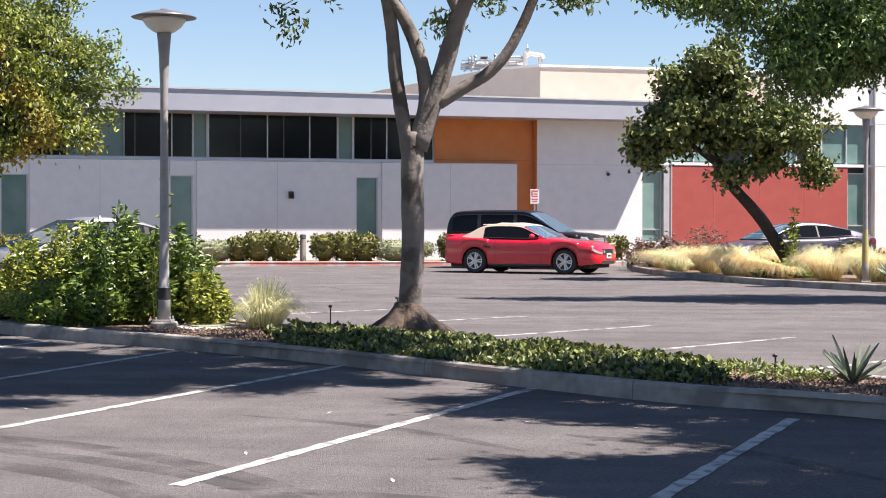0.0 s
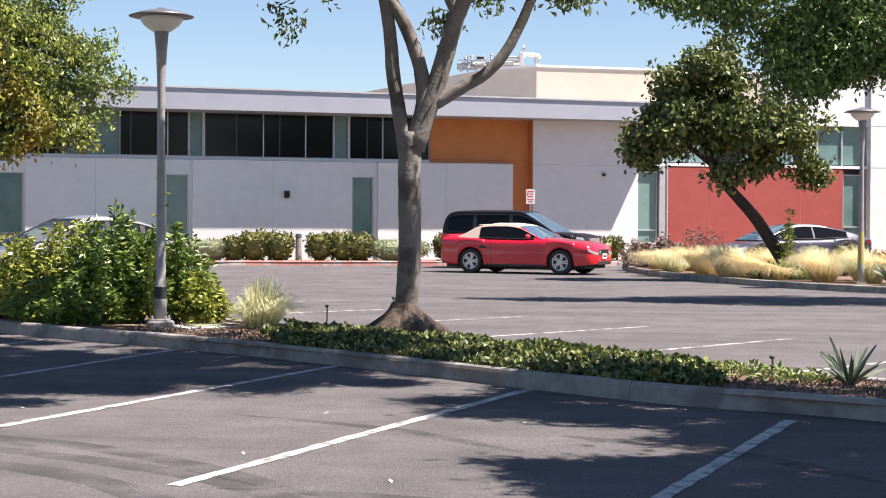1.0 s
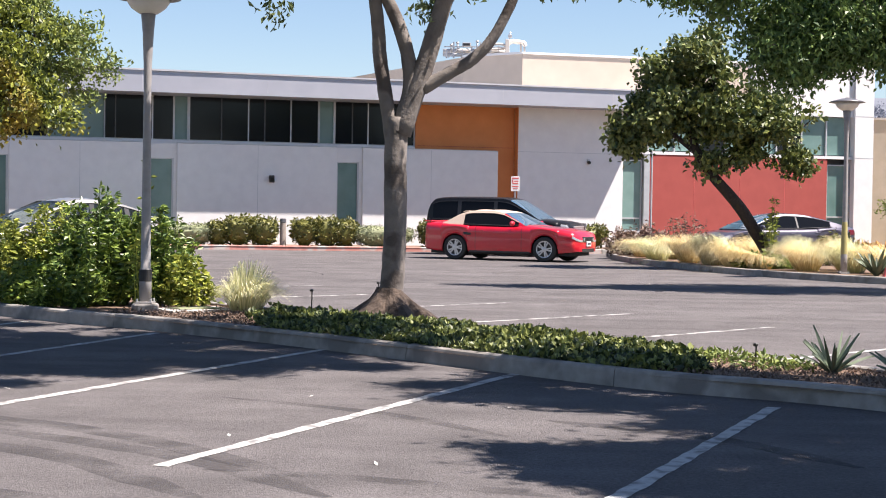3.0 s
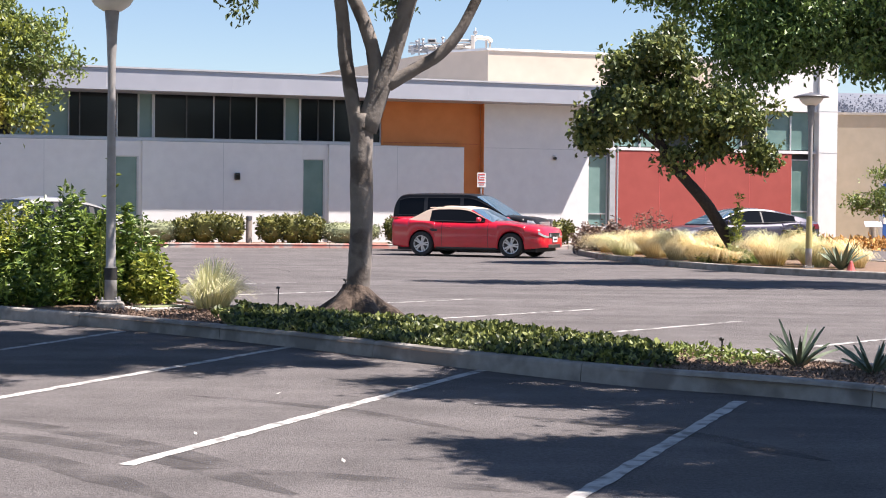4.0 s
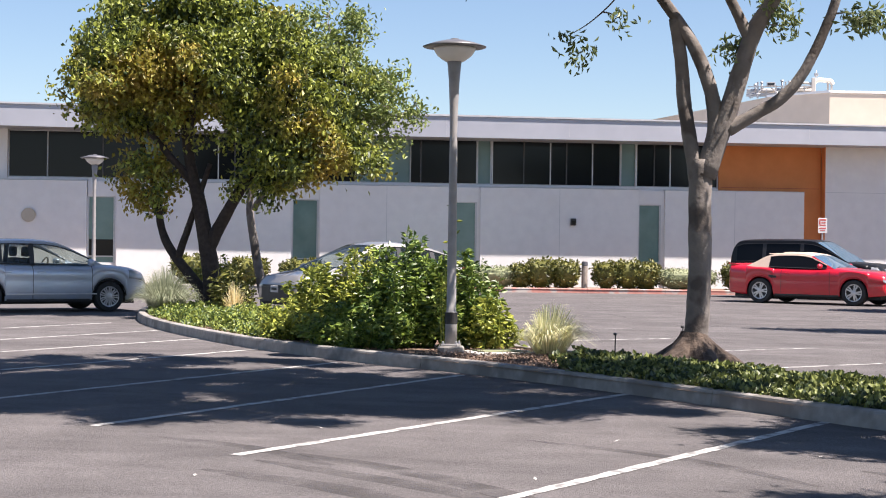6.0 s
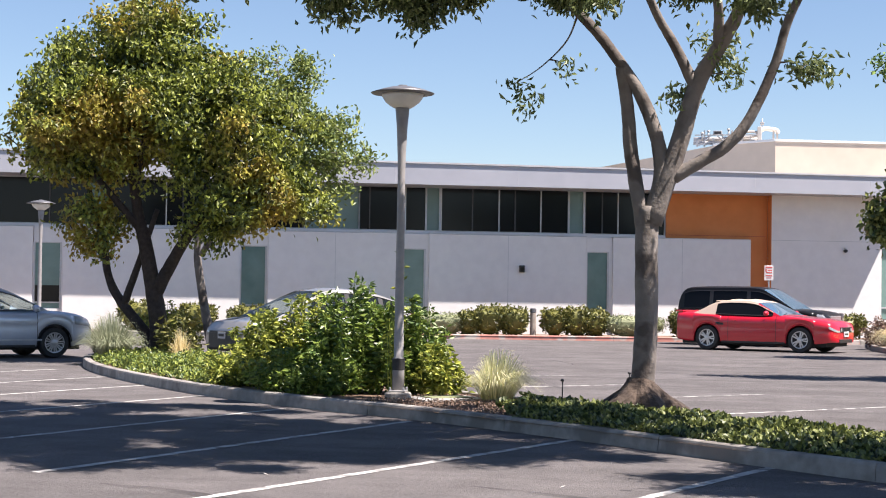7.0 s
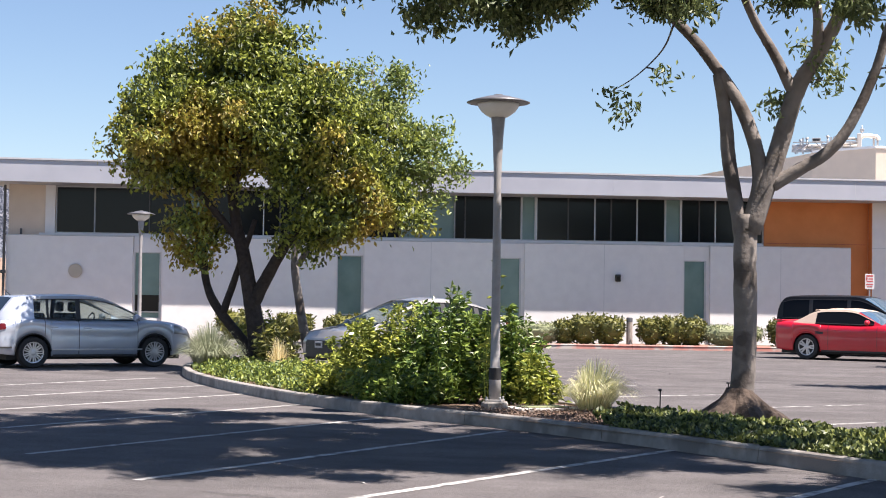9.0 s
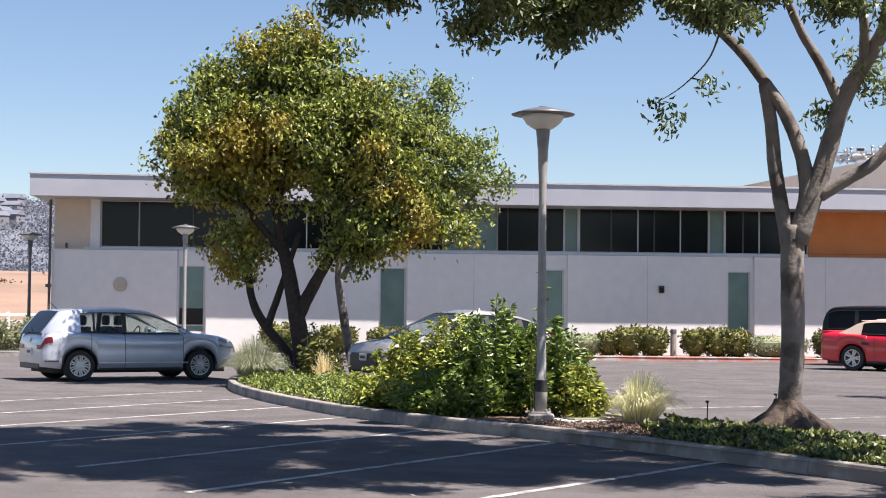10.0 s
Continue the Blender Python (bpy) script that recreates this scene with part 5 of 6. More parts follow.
# smooth grey tree on the island
TY = 19.3
tree("island_tree", "grey-barked tree with forking limbs and narrow drooping leaves, on the island", (-1.33, TY, 0.1),
     [([(-1.36, TY, 0.10), (-1.33, TY, 0.32), (-1.30, TY, 0.6), (-1.28, TY, 1.3), (-1.29, TY, 2.0), (-1.27, TY, 2.5)], 0.148, 0.132)],
     [([(-1.32, TY, 2.2), (-1.40, TY, 2.65), (-1.49, TY, 3.2), (-1.53, TY - 0.05, 3.7), (-1.60, TY - 0.14, 4.16)], 0.095, 0.075),
      ([(-1.24, TY, 2.35), (-1.12, TY, 2.95), (-1.27, TY - 0.05, 3.6), (-1.61, TY - 0.15, 4.2), (-2.1, TY - 0.3, 4.78), (-3.0, TY - 0.9, 5.5), (-4.6, TY - 1.8, 5.95), (-6.0, TY - 2.2, 5.9)], 0.11, 0.03),
      ([(-1.24, TY, 2.3), (-0.93, TY, 3.2), (-0.70, TY, 3.97), (-0.40, TY - 0.2, 4.45), (-0.18, TY - 0.5, 4.9), (0.0, TY - 1.2, 5.9), (0.2, TY - 2.0, 6.8)], 0.135, 0.05),
      ([(-0.98, TY, 2.85), (-0.62, TY, 3.06), (-0.36, TY, 3.22), (-0.09, TY, 3.55), (0.2, TY, 4.2), (0.41, TY - 0.1, 4.85), (1.0, TY - 0.5, 5.8)], 0.088, 0.045),
      ([(-0.72, TY, 3.9), (-0.98, TY - 0.1, 4.42), (-1.2, TY - 0.3, 4.8), (-1.6, TY - 1.2, 5.7), (-2.2, TY - 2.6, 6.6)], 0.075, 0.03),
      ([(-2.1, TY - 0.3, 4.78), (-2.25, TY - 0.25, 4.45), (-2.55, TY - 0.25, 4.15), (-2.85, TY - 0.3, 3.95)], 0.014, 0.005),
      ([(-4.2, TY - 1.6, 5.85), (-4.5, TY - 1.3, 5.2), (-4.75, TY - 1.2, 4.75)], 0.02, 0.006), ([(-3.4, TY - 1.1, 5.65), (-3.6, TY - 1.1, 5.0), (-3.8, TY - 1.1, 4.5)], 0.02, 0.006),
      ([(-0.45, TY - 0.2, 4.4), (-0.5, TY - 0.6, 5.0), (-0.9, TY - 1.6, 6.0), (-1.2, TY - 3.5, 6.8)], 0.07, 0.03)],
     [(-5.0, 13.9, 6.4, 2.9, 3.3, 0.9, 16.0), (-2.1, 13.9, 6.4, 2.9, 3.1, 1.0, 15.0), (0.6, 14.5, 6.4, 2.4, 2.4, 1.0, 9.0), (-5.3, 17.6, 5.35, 1.9, 1.0, 0.50, 1.2), (-4.0, 18.0, 4.95, 1.0, 0.7, 0.35, 0.5), (-2.5, 18.2, 5.2, 1.5, 0.9, 0.48, 1.5), (1.3, 17.9, 5.4, 1.3, 0.9, 0.4, 0.6),
      (-4.75, 18.1, 4.65, 0.35, 0.3, 0.15, 0.04), (-2.88, 19.0, 3.80, 0.10, 0.10, 0.08, 0.012), (-2.4, 19.1, 4.4, 0.25, 0.2, 0.3, 0.012), (-3.84, 18.2, 4.32, 0.2, 0.15, 0.08, 0.03), (-1.8, 17.7, 4.85, 0.7, 0.45, 0.22, 0.18), (-0.95, 17.7, 4.75, 0.7, 0.45, 0.22, 0.16), (0.1, 17.7, 4.75, 0.7, 0.45, 0.22, 0.16),
      (-1.65, 19.3, 3.9, 0.1, 0.1, 0.12, 0.01), (-0.95, 19.4, 3.7, 0.15, 0.15, 0.2, 0.02), (0.02, 19.3, 4.0, 0.25, 0.2, 0.2, 0.02), (0.5, 19.2, 4.25, 0.2, 0.2, 0.18, 0.02), (-0.5, 19.3, 4.3, 0.3, 0.25, 0.25, 0.04)],
     8200, 44, 0.104, M_BARK_GREY, M_LEAF_ELM, 11, droop=0.9, narrow=0.40, spread=0.11, lump=0.36, share=20)
it = bpy.data.objects["island_tree"]
bm = bmesh.new()
rnd = random.Random(4)
rootring = []
for k in range(6):
    rr = (0.48, 0.41, 0.32, 0.24, 0.175, 0.148)[k]
    zz = (-0.02, 0.07, 0.15, 0.22, 0.30, 0.36)[k]
    rootring.append([bm.verts.new((rr * (1 + 0.30 * max(0, 1 - k / 4) * math.sin(i * 5 * 2 * math.pi / 30 + 0.6) + rnd.uniform(-0.05, 0.05)) * math.cos(i * 2 * math.pi / 30) - 0.01, rr * (1 + 0.30 * max(0, 1 - k / 4) * math.sin(i * 5 * 2 * math.pi / 30 + 0.6) + rnd.uniform(-0.05, 0.05)) * math.sin(i * 2 * math.pi / 30), zz)) for i in range(30)])
for a, b in zip(rootring, rootring[1:]):
    for i in range(30):
        bm.faces.new((a[i], a[(i + 1) % 30], b[(i + 1) % 30], b[i]))
part("root_flare", bm, M_BARK_ROOT, it, "flared brown rootstock")

# tree off to the near side, known by its shadow on the bays
tree("bay_tree", "leafy tree beside the bays throwing dappled shade", (7.2, 10.2, 0.1),
     [([(7.2, 10.2, 0.1), (7.1, 10.2, 1.6), (7.0, 10.3, 3.0), (6.8, 10.3, 4.2)], 0.2, 0.13)],
     [([(7.0, 10.3, 2.8), (6.0, 10.4, 4.2), (4.6, 10.5, 5.4), (3.6, 10.5, 6.0)], 0.11, 0.03), ([(6.9, 10.3, 3.6), (7.4, 11.0, 5.0), (7.6, 12.0, 6.4)], 0.1, 0.03), ([(6.9, 10.3, 3.8), (6.4, 9.4, 5.4), (5.8, 8.4, 6.6)], 0.09, 0.03)],
     [(6.7, 10.2, 6.3, 2.3, 2.6, 1.2, 7.0), (3.95, 11.9, 5.9, 1.5, 1.3, 0.6, 5.0), (4.35, 8.2, 5.9, 1.4, 0.95, 0.5, 4.2), (5.7, 7.3, 6.1, 1.5, 0.9, 0.7, 3.0), (5.5, 9.8, 5.9, 1.1, 1.3, 0.5, 4.0)],
     3400, 30, 0.13, M_BARK_GREY, M_LEAF_ELM, 21, droop=0.8, narrow=0.4, spread=0.11, lump=0.42, share=16)

# turning tree with dark stems at the island's tip
LY = 29.7
tree("turning_tree", "round-crowned tree with dark stems, leaves turning yellow and orange", (-11.35, LY, 0.1),
     [([(-11.33, LY, 0.1), (-11.40, LY, 0.8), (-11.55, LY, 1.6), (-11.72, LY, 2.4), (-11.85, LY, 2.9), (-11.98, LY, 4.0), (-11.8, LY, 5.4)], 0.215, 0.07)],
     [([(-11.50, LY, 1.3), (-11.15, LY, 1.95), (-10.75, LY, 2.6), (-10.3, LY, 3.15), (-9.95, LY, 3.9), (-9.7, LY, 4.6)], 0.15, 0.05),
      ([(-11.42, LY + 0.1, 0.15), (-11.75, LY + 0.1, 0.65), (-12.3, LY + 0.1, 1.3), (-12.52, LY + 0.1, 1.8), (-12.55, LY, 2.4), (-12.9, LY, 3.4)], 0.13, 0.05),
      ([(-12.15, LY + 0.1, 1.15), (-11.95, LY + 0.1, 1.7), (-11.70, LY, 2.3), (-11.5, LY + 0.1, 3.0)], 0.085, 0.05),
      ([(-11.8, LY, 2.6), (-12.6, LY - 0.3, 3.6), (-13.3, LY - 0.4, 4.5)], 0.09, 0.03), ([(-11.9, LY, 3.6), (-11.5, LY - 0.5, 4.8), (-11.5, LY - 0.3, 6.2)], 0.08, 0.03)],
     [(-12.0, LY, 4.9, 2.2, 1.6, 1.5, 9.5), (-11.65, LY, 6.5, 1.0, 1.0, 0.8, 2.6), (-12.75, LY, 5.7, 0.95, 1.0, 0.8, 2.0), (-10.6, LY, 5.5, 0.9, 1.0, 0.8, 1.6), (-9.9, LY, 4.3, 1.55, 1.1, 1.35, 5.0), (-13.0, 28.5, 4.6, 0.9, 0.9, 0.9, 2.2), (-13.1, LY - 0.3, 4.5, 1.4, 0.95, 1.0, 4.0), (-12.75, LY - 0.1, 2.7, 0.55, 0.6, 0.65, 0.8), (-9.3, LY, 3.2, 0.9, 0.9, 0.6, 1.3), (-10.4, LY, 2.75, 0.6, 0.6, 0.4, 0.6), (-8.55, LY, 3.1, 0.6, 0.5, 0.35, 0.35)],
     3000, 25, 0.112, M_BARK_DARK, M_LEAF_LIQ, 31, droop=0.9, narrow=0.58, spread=0.13, lump=0.5, share=11)
tree("slender_tree", "slender grey-stemmed tree with airy pale leaves behind the turning tree", (-11.6, 33.6, 0.1),
     [([(-11.6, 33.6, 0.0), (-11.9, 33.6, 1.4), (-12.0, 33.6, 2.6), (-11.4, 33.4, 4.0)], 0.12, 0.06)],
     [([(-11.9, 33.5, 2.2), (-10.8, 33.0, 3.6), (-9.6, 32.6, 4.8), (-9.2, 32.4, 5.8)], 0.07, 0.02), ([(-11.5, 33.4, 3.2), (-10.0, 32.8, 3.8), (-8.6, 32.3, 4.3)], 0.06, 0.02)],
     [(-9.6, 32.3, 4.7, 1.3, 1.0, 1.35, 4.0), (-8.7, 32.2, 4.2, 0.85, 0.7, 0.8, 1.6), (-10.2, 32.4, 5.9, 0.6, 0.5, 0.7, 0.8), (-9.3, 32.4, 5.9, 0.35, 0.35, 0.5, 0.35)],
     640, 14, 0.11, M_BARK_GREY, M_LEAF_PALE, 41, droop=-0.3, narrow=0.5, spread=0.12, lump=0.4, share=7)

# leaning tree in the grass bed
QY = 40.0
tree("leaning_tree", "dark-stemmed leaning tree with broad green leaves, in the grass bed", (6.62, QY, 0.1),
     [([(6.9, QY, 0.0), (6.72, QY, 0.27), (6.40, QY, 0.72), (5.85, QY, 1.56), (5.24, QY, 2.25), (4.88, QY, 2.74), (4.6, QY, 3.3), (4.5, QY, 3.9)], 0.2, 0.09)],
     [([(4.95, QY, 2.75), (4.1, QY, 3.4), (3.4, QY, 4.0)], 0.09, 0.03), ([(5.3, QY, 2.4), (5.9, QY, 3.0), (6.8, QY, 3.5), (7.4, QY, 3.6)], 0.1, 0.03), ([(4.7, QY, 3.2), (5.1, QY, 4.4), (5.2, QY, 5.5)], 0.09, 0.03)],
     [(4.3, QY, 4.5, 1.2, 1.1, 1.2, 4.0), (3.4, QY, 3.55, 0.75, 0.8, 0.6, 1.3), (6.3, QY, 3.75, 1.2, 1.1, 0.8, 2.9), (4.8, QY, 5.5, 0.8, 0.8, 0.6, 1.4), (7.2, QY, 2.9, 0.4, 0.4, 0.6, 0.5), (5.1, QY, 2.75, 0.45, 0.45, 0.3, 0.3), (6.0, QY, 2.75, 0.6, 0.5, 0.3, 0.4), (5.2, QY, 3.75, 0.8, 0.8, 0.65, 1.7), (3.0, QY, 3.2, 0.35, 0.4, 0.4, 0.35)],
     860, 24, 0.15, M_BARK_DARK, M_LEAF_DARK, 51, droop=0.6, narrow=0.7, spread=0.14, lump=0.55, share=13)

# broad green crown reaching in over the grass bed
tree("broad_tree", "broad fresh-green tree whose crown overhangs the lot", (10.4, 29.2, 0.1),
     [([(10.4, 29.2, 0.0), (10.3, 29.2, 1.6), (10.2, 29.2, 3.2), (9.9, 29.2, 4.6)], 0.2, 0.12)],
     [([(10.2, 29.2, 3.0), (8.8, 29.2, 4.2), (7.2, 29.2, 5.0), (5.6, 29.2, 5.5)], 0.1, 0.03), ([(10.1, 29.2, 3.6), (9.0, 29.4, 5.2), (7.8, 29.4, 6.4)], 0.1, 0.03), ([(10.1, 29.2, 3.8), (11.2, 29.0, 5.2), (12.0, 29.0, 6.2)], 0.1, 0.03)],
     [(8.4, 29.4, 5.9, 3.5, 2.0, 1.35, 8.0), (5.6, 29.3, 4.75, 1.25, 1.1, 0.75, 2.8), (7.0, 29.3, 4.55, 1.3, 1.1, 0.6, 2.4), (3.9, 29.2, 5.5, 1.0, 0.8, 0.45, 1.2), (2.7, 29.2, 5.72, 0.45, 0.4, 0.25, 0.25), (5.24, 29.3, 4.31, 0.7, 0.7, 0.55, 1.6), (7.6, 29.2, 4.1, 0.5, 0.5, 0.4, 0.5)],
     2200, 26, 0.12, M_BARK_GREY, M_LEAF_MAPLE, 61, droop=0.6, narrow=0.5, spread=0.17, lump=0.55, share=9)

# small olive-like tree beyond the right wing
tree("small_tree", "small pale-leaved tree by the beige wall", (15.2, 58.5, 0.0),
     [([(15.2, 58.5, 0.0), (15.2, 58.5, 1.2)], 0.06, 0.04)], [([(15.2, 58.5, 0.9), (14.8, 58.5, 1.8)], 0.03, 0.015), ([(15.2, 58.5, 1.0), (15.8, 58.5, 2.0)], 0.03, 0.015)],
     [(15.2, 58.5, 2.1, 1.2, 1.0, 0.85, 3.0), (14.5, 58.5, 1.7, 0.6, 0.6, 0.5, 1.0)], 180, 12, 0.16, M_BARK_GREY, M_LEAF_PALE, 71, spread=0.2)


def shrub(name, label, x, y, z, rx, ry, h, stems, per, size, leaf, seed, narrow=0.45, lean=0.35, category="shrub"):
    """Upright leafy shoots rising from a clump."""
    g = np.random.default_rng(seed)
    t = thing(name, pose(x, y, z), label, category)
    ang, rad = g.uniform(0, 2 * math.pi, stems), np.sqrt(g.uniform(0, 1, stems))
    bx, by = np.cos(ang) * rad, np.sin(ang) * rad
    hh = h * (1 - 0.36 * rad ** 2) * g.uniform(0.55, 1.12, stems)
    bm = bmesh.new()
    pos, dirs = [], []
    for i in range(stems):
        a = np.array([bx[i] * rx * 0.6, by[i] * ry * 0.6, 0.0])
        b = np.array([bx[i] * rx, by[i] * ry, hh[i]]) + g.normal(size=3) * np.array([lean, lean, 0]) * 0.15
        mid = (a + b) / 2 + np.array([bx[i] * rx * 0.15, by[i] * ry * 0.15, 0])
        add_tube(bm, [a, mid, b], [0.010, 0.007, 0.003], 4)
        for k in range(per):
            s = g.uniform(0.04, 1.0) ** 0.75
            p = a * (1 - s) ** 2 + 2 * mid * s * (1 - s) + b * s * s
            out = g.normal(size=3)
            out[2] = abs(out[2]) * 0.4 - 0.1
            pos.append(p + out * 0.045 * (1.25 - s))
            dirs.append(out)
    part("stem_mass", bm, leaf, t)["kind"] = "stuff"
    leaf_mesh("leaves", np.array(pos), size, leaf, t, "", seed, 0.25, narrow, "stuff", np.array(dirs))
    return t


shrub("island_shrub", "lime-green leafy shrub in sun on the island", -6.15, 20.75, 0.1, 0.62, 0.5, 1.38, 46, 130, 0.085, M_LEAF_LIME, 101)
shrub("island_shrub", "dark green upright shrub beside the lamp post", -5.15, 20.45, 0.1, 0.62, 0.55, 1.52, 50, 140, 0.098, M_LEAF_SHRUB, 102)
shrub("island_shrub", "green upright shrub behind the lamp post", -4.38, 20.5, 0.1, 0.42, 0.4, 1.26, 34, 120, 0.095, M_LEAF_SHRUB, 109)
shrub("island_shrub", "low green shrub at the foot of the lamp post", -4.0, 20.3, 0.1, 0.34, 0.35, 0.66, 36, 40, 0.10, M_LEAF_LIME, 103)
shrub("island_shrub", "green sprawling shrub between kerb and taller shrubs", -6.95, 21.5, 0.1, 0.6, 0.5, 0.62, 70, 40, 0.085, M_LEAF_LIME, 104)
shrub("island_shrub", "dark low shrub against the kerb", -5.6, 20.0, 0.1, 0.85, 0.4, 0.62, 80, 40, 0.09, M_LEAF_SHRUB, 105)
shrub("island_shrub", "lime-green shrub behind the dark stems", -11.75, 30.7, 0.1, 0.42, 0.35, 1.15, 50, 34, 0.11, M_LEAF_LIME, 106)
shrub("island_shrub", "brown-green dry shrub at the tree's foot", -10.75, 29.1, 0.1, 0.4, 0.35, 1.0, 45, 16, 0.13, M_LEAF_HEDGE, 107)
shrub("vine_shoot", "thin leafy shoot climbing the lamp post", -4.42, 19.62, 0.1, 0.12, 0.1, 1.95, 6, 30, 0.09, M_LEAF_LIME, 108, category="vine")


def grass(name, label, x, y, z, r, h, n, material, seed, sag=0.3, w=0.008, wind=(0.0, 0.0)):
    g = np.random.default_rng(seed)
    t = thing(name, pose(x, y, z), label, "grass", "")
    ang, rad = g.uniform(0, 2 * math.pi, n), np.sqrt(g.uniform(0, 1, n))
    roots = np.stack([np.cos(ang) * rad * r * 0.28, np.sin(ang) * rad * r * 0.28, 0 * ang], 1)
    tip = np.stack([np.cos(ang) * rad * r + wind[0] * g.uniform(0.3, 1, n), np.sin(ang) * rad * r + wind[1] * g.uniform(0.3, 1, n), h * (1.02 - 0.72 * rad ** 2) * g.uniform(0.6, 1.05, n)], 1)
    blade_mesh("blades", roots, tip, w, material, t, "", sag, seed)
    return t


grass("feather_grass", "pale green feather grass tuft beside the island tree", -3.12, 19.6, 0.1, 0.58, 0.66, 1100, M_GRASS_PALE, 201, sag=0.42, w=0.010, wind=(0.12, -0.05))
grass("feather_grass", "pale blue-green grass tuft at the island's tip", -11.9, 28.6, 0.1, 0.8, 0.9, 1700, M_GRASS_GREY, 202, sag=0.4, w=0.011)
grass("feather_grass", "dry straw-coloured grass by the dark stems", -10.45, 28.4, 0.1, 0.3, 0.7, 300, M_GRASS_GOLD, 203, w=0.01)
g = np.random.default_rng(9)
# golden tufts over the second bed
TUFTS = [(4.2, 43.6, 0.75), (4.9, 42.2, 0.9), (5.3, 40.6, 0.95), (5.9, 42.6, 0.9), (5.6, 39.0, 0.8), (6.1, 38.3, 0.4), (7.5, 39.6, 0.95), (8.1, 38.0, 1.0), (7.0, 37.2, 0.8), (7.9, 36.6, 0.95), (8.6, 36.2, 0.8), (4.7, 45.0, 0.8), (5.6, 44.6, 0.85), (6.5, 41.4, 0.9), (4.1, 46.6, 0.6)]
for i, (x, y, h) in enumerate(TUFTS):
    grass("feather_grass", "golden feather grass tuft bent by the wind" if i % 3 else "greenish-gold feather grass tuft", x, y, 0.1, 0.9, h * 0.76, 900, M_GRASS_GOLD if i % 3 else M_GRASS_PALE, 220 + i, sag=0.55, w=0.011, wind=(-0.5, -0.15))
shrub("edge_shrub", "sage-green bushy shrub by the far rail fence", -27.4, 46.3, 0.0, 1.3, 0.9, 1.2, 90, 60, 0.12, M_LEAF_SAGE, 310)
shrub("bed_shrub", "purple-brown low shrub in the grass bed", 3.9, 48.3, 0.1, 0.9, 0.8, 0.95, 60, 22, 0.14, M_LEAF_PURPLE, 301)
shrub("bed_shrub", "purple-brown shrub before the white wall", 4.5, 50.4, 0.1, 1.0, 0.8, 1.0, 60, 22, 0.14, M_LEAF_PURPLE, 302)
shrub("bed_shrub", "thin dry twiggy shrub above the grass", 5.4, 47.0, 0.1, 0.8, 0.7, 1.35, 40, 12, 0.12, M_LEAF_PURPLE, 303)
shrub("bed_shrub", "green creeping shrub beneath the leaning tree", 6.3, 38.4, 0.1, 0.9, 0.5, 0.4, 60, 20, 0.12, M_LEAF_SHRUB, 304)
shrub("bed_shrub", "dark green low shrub by the lamp post", 8.6, 41.5, 0.1, 0.7, 0.6, 0.9, 50, 20, 0.14, M_LEAF_HEDGE, 305)
shrub("tree_shoot", "young leafy shoot on the leaning stem", 6.5, 39.7, 0.3, 0.25, 0.2, 1.5, 12, 22, 0.13, M_LEAF_LIME, 306, category="shoot")


def hedge_ball(name, label, x, y, z, rx, ry, h, n, size, leaf, seed, rz=12):
    """Clipped, rounded hedge: a dense skin of small leaves over an inner core."""
    g = np.random.default_rng(seed)
    t = thing(name, pose(x, y, z, 0, 0, rz), label, "hedge")
    bm = bmesh.new()
    bmesh.ops.create_icosphere(bm, subdivisions=3, radius=1)
    for v in bm.verts:
        k = 1 + 0.10 * noise.noise(v.co * 2.3 + Vector((seed, 0, 0)))
        q = Vector((abs(v.co.x) ** 0.6 * (1 if v.co.x > 0 else -1), abs(v.co.y) ** 0.6 * (1 if v.co.y > 0 else -1), v.co.z))
        v.co = Vector((q.x * rx * 0.93 * k, q.y * ry * 0.93 * k, max(0.0, (q.z * 0.5 + 0.5)) ** 0.6 * h * 0.95 * k))
    pts = np.array([v.co[:] for v in bm.verts])
    part("core", bm, leaf, t, "dense twiggy inside")
    pick = pts[g.integers(0, len(pts), n)] + g.normal(size=(n, 3)) * np.array([rx * 0.09, ry * 0.09, h * 0.05])
    pick[:, 2] = np.maximum(pick[:, 2], 0.02)
    leaf_mesh("leaves", pick, size, leaf, t, "", seed, -0.3, 0.55)
    return t


k = 0
for x, rx, h, c in ((-10.1, 1.05, 0.72, "s"), (-8.55, 0.52, 0.95, "o"), (-7.75, 0.45, 0.92, "o"), (-6.45, 0.42, 0.9, "o"), (-5.75, 0.42, 0.96, "o"), (-5.15, 0.40, 0.88, "o"), (-3.95, 1.05, 0.72, "s"), (-2.35, 0.4, 0.88, "o"), (-1.6, 0.4, 0.9, "o"), (-9.2, 0.36, 0.78, "o"), (-12.2, 0.9, 0.72, "s"), (-13.6, 0.45, 0.9, "o")):
    y = 51.06 + (x + 9.0) * 0.2025 + 0.78
    hedge_ball("hedge", "clipped grey-green rounded hedge behind the red kerb" if c == "s" else "olive-green bushy hedge clump behind the red kerb", x, y, 0.1, rx, 0.5, h, 2600 if c == "s" else 1100, 0.075 if c == "s" else 0.13, M_LEAF_SAGE if c == "s" else M_LEAF_HEDGE, 400 + k)
    k += 1
for x, y, rx, h in ((-19.3, 48.6, 0.65, 0.95), (-17.6, 49.2, 0.6, 0.9), (-16.0, 49.9, 0.7, 0.85), (-29.5, 45.6, 1.6, 1.0), (-31.8, 45.0, 1.5, 1.1), (3.0, 56.0, 0.6, 0.8)):
    hedge_ball("hedge", "yellow-green rounded bush in the bed by the building", x, y, 0.1, rx, 0.55, h, 1300, 0.13, M_LEAF_HEDGE if x > -25 else M_LEAF_LIME, 430 + k)
    k += 1


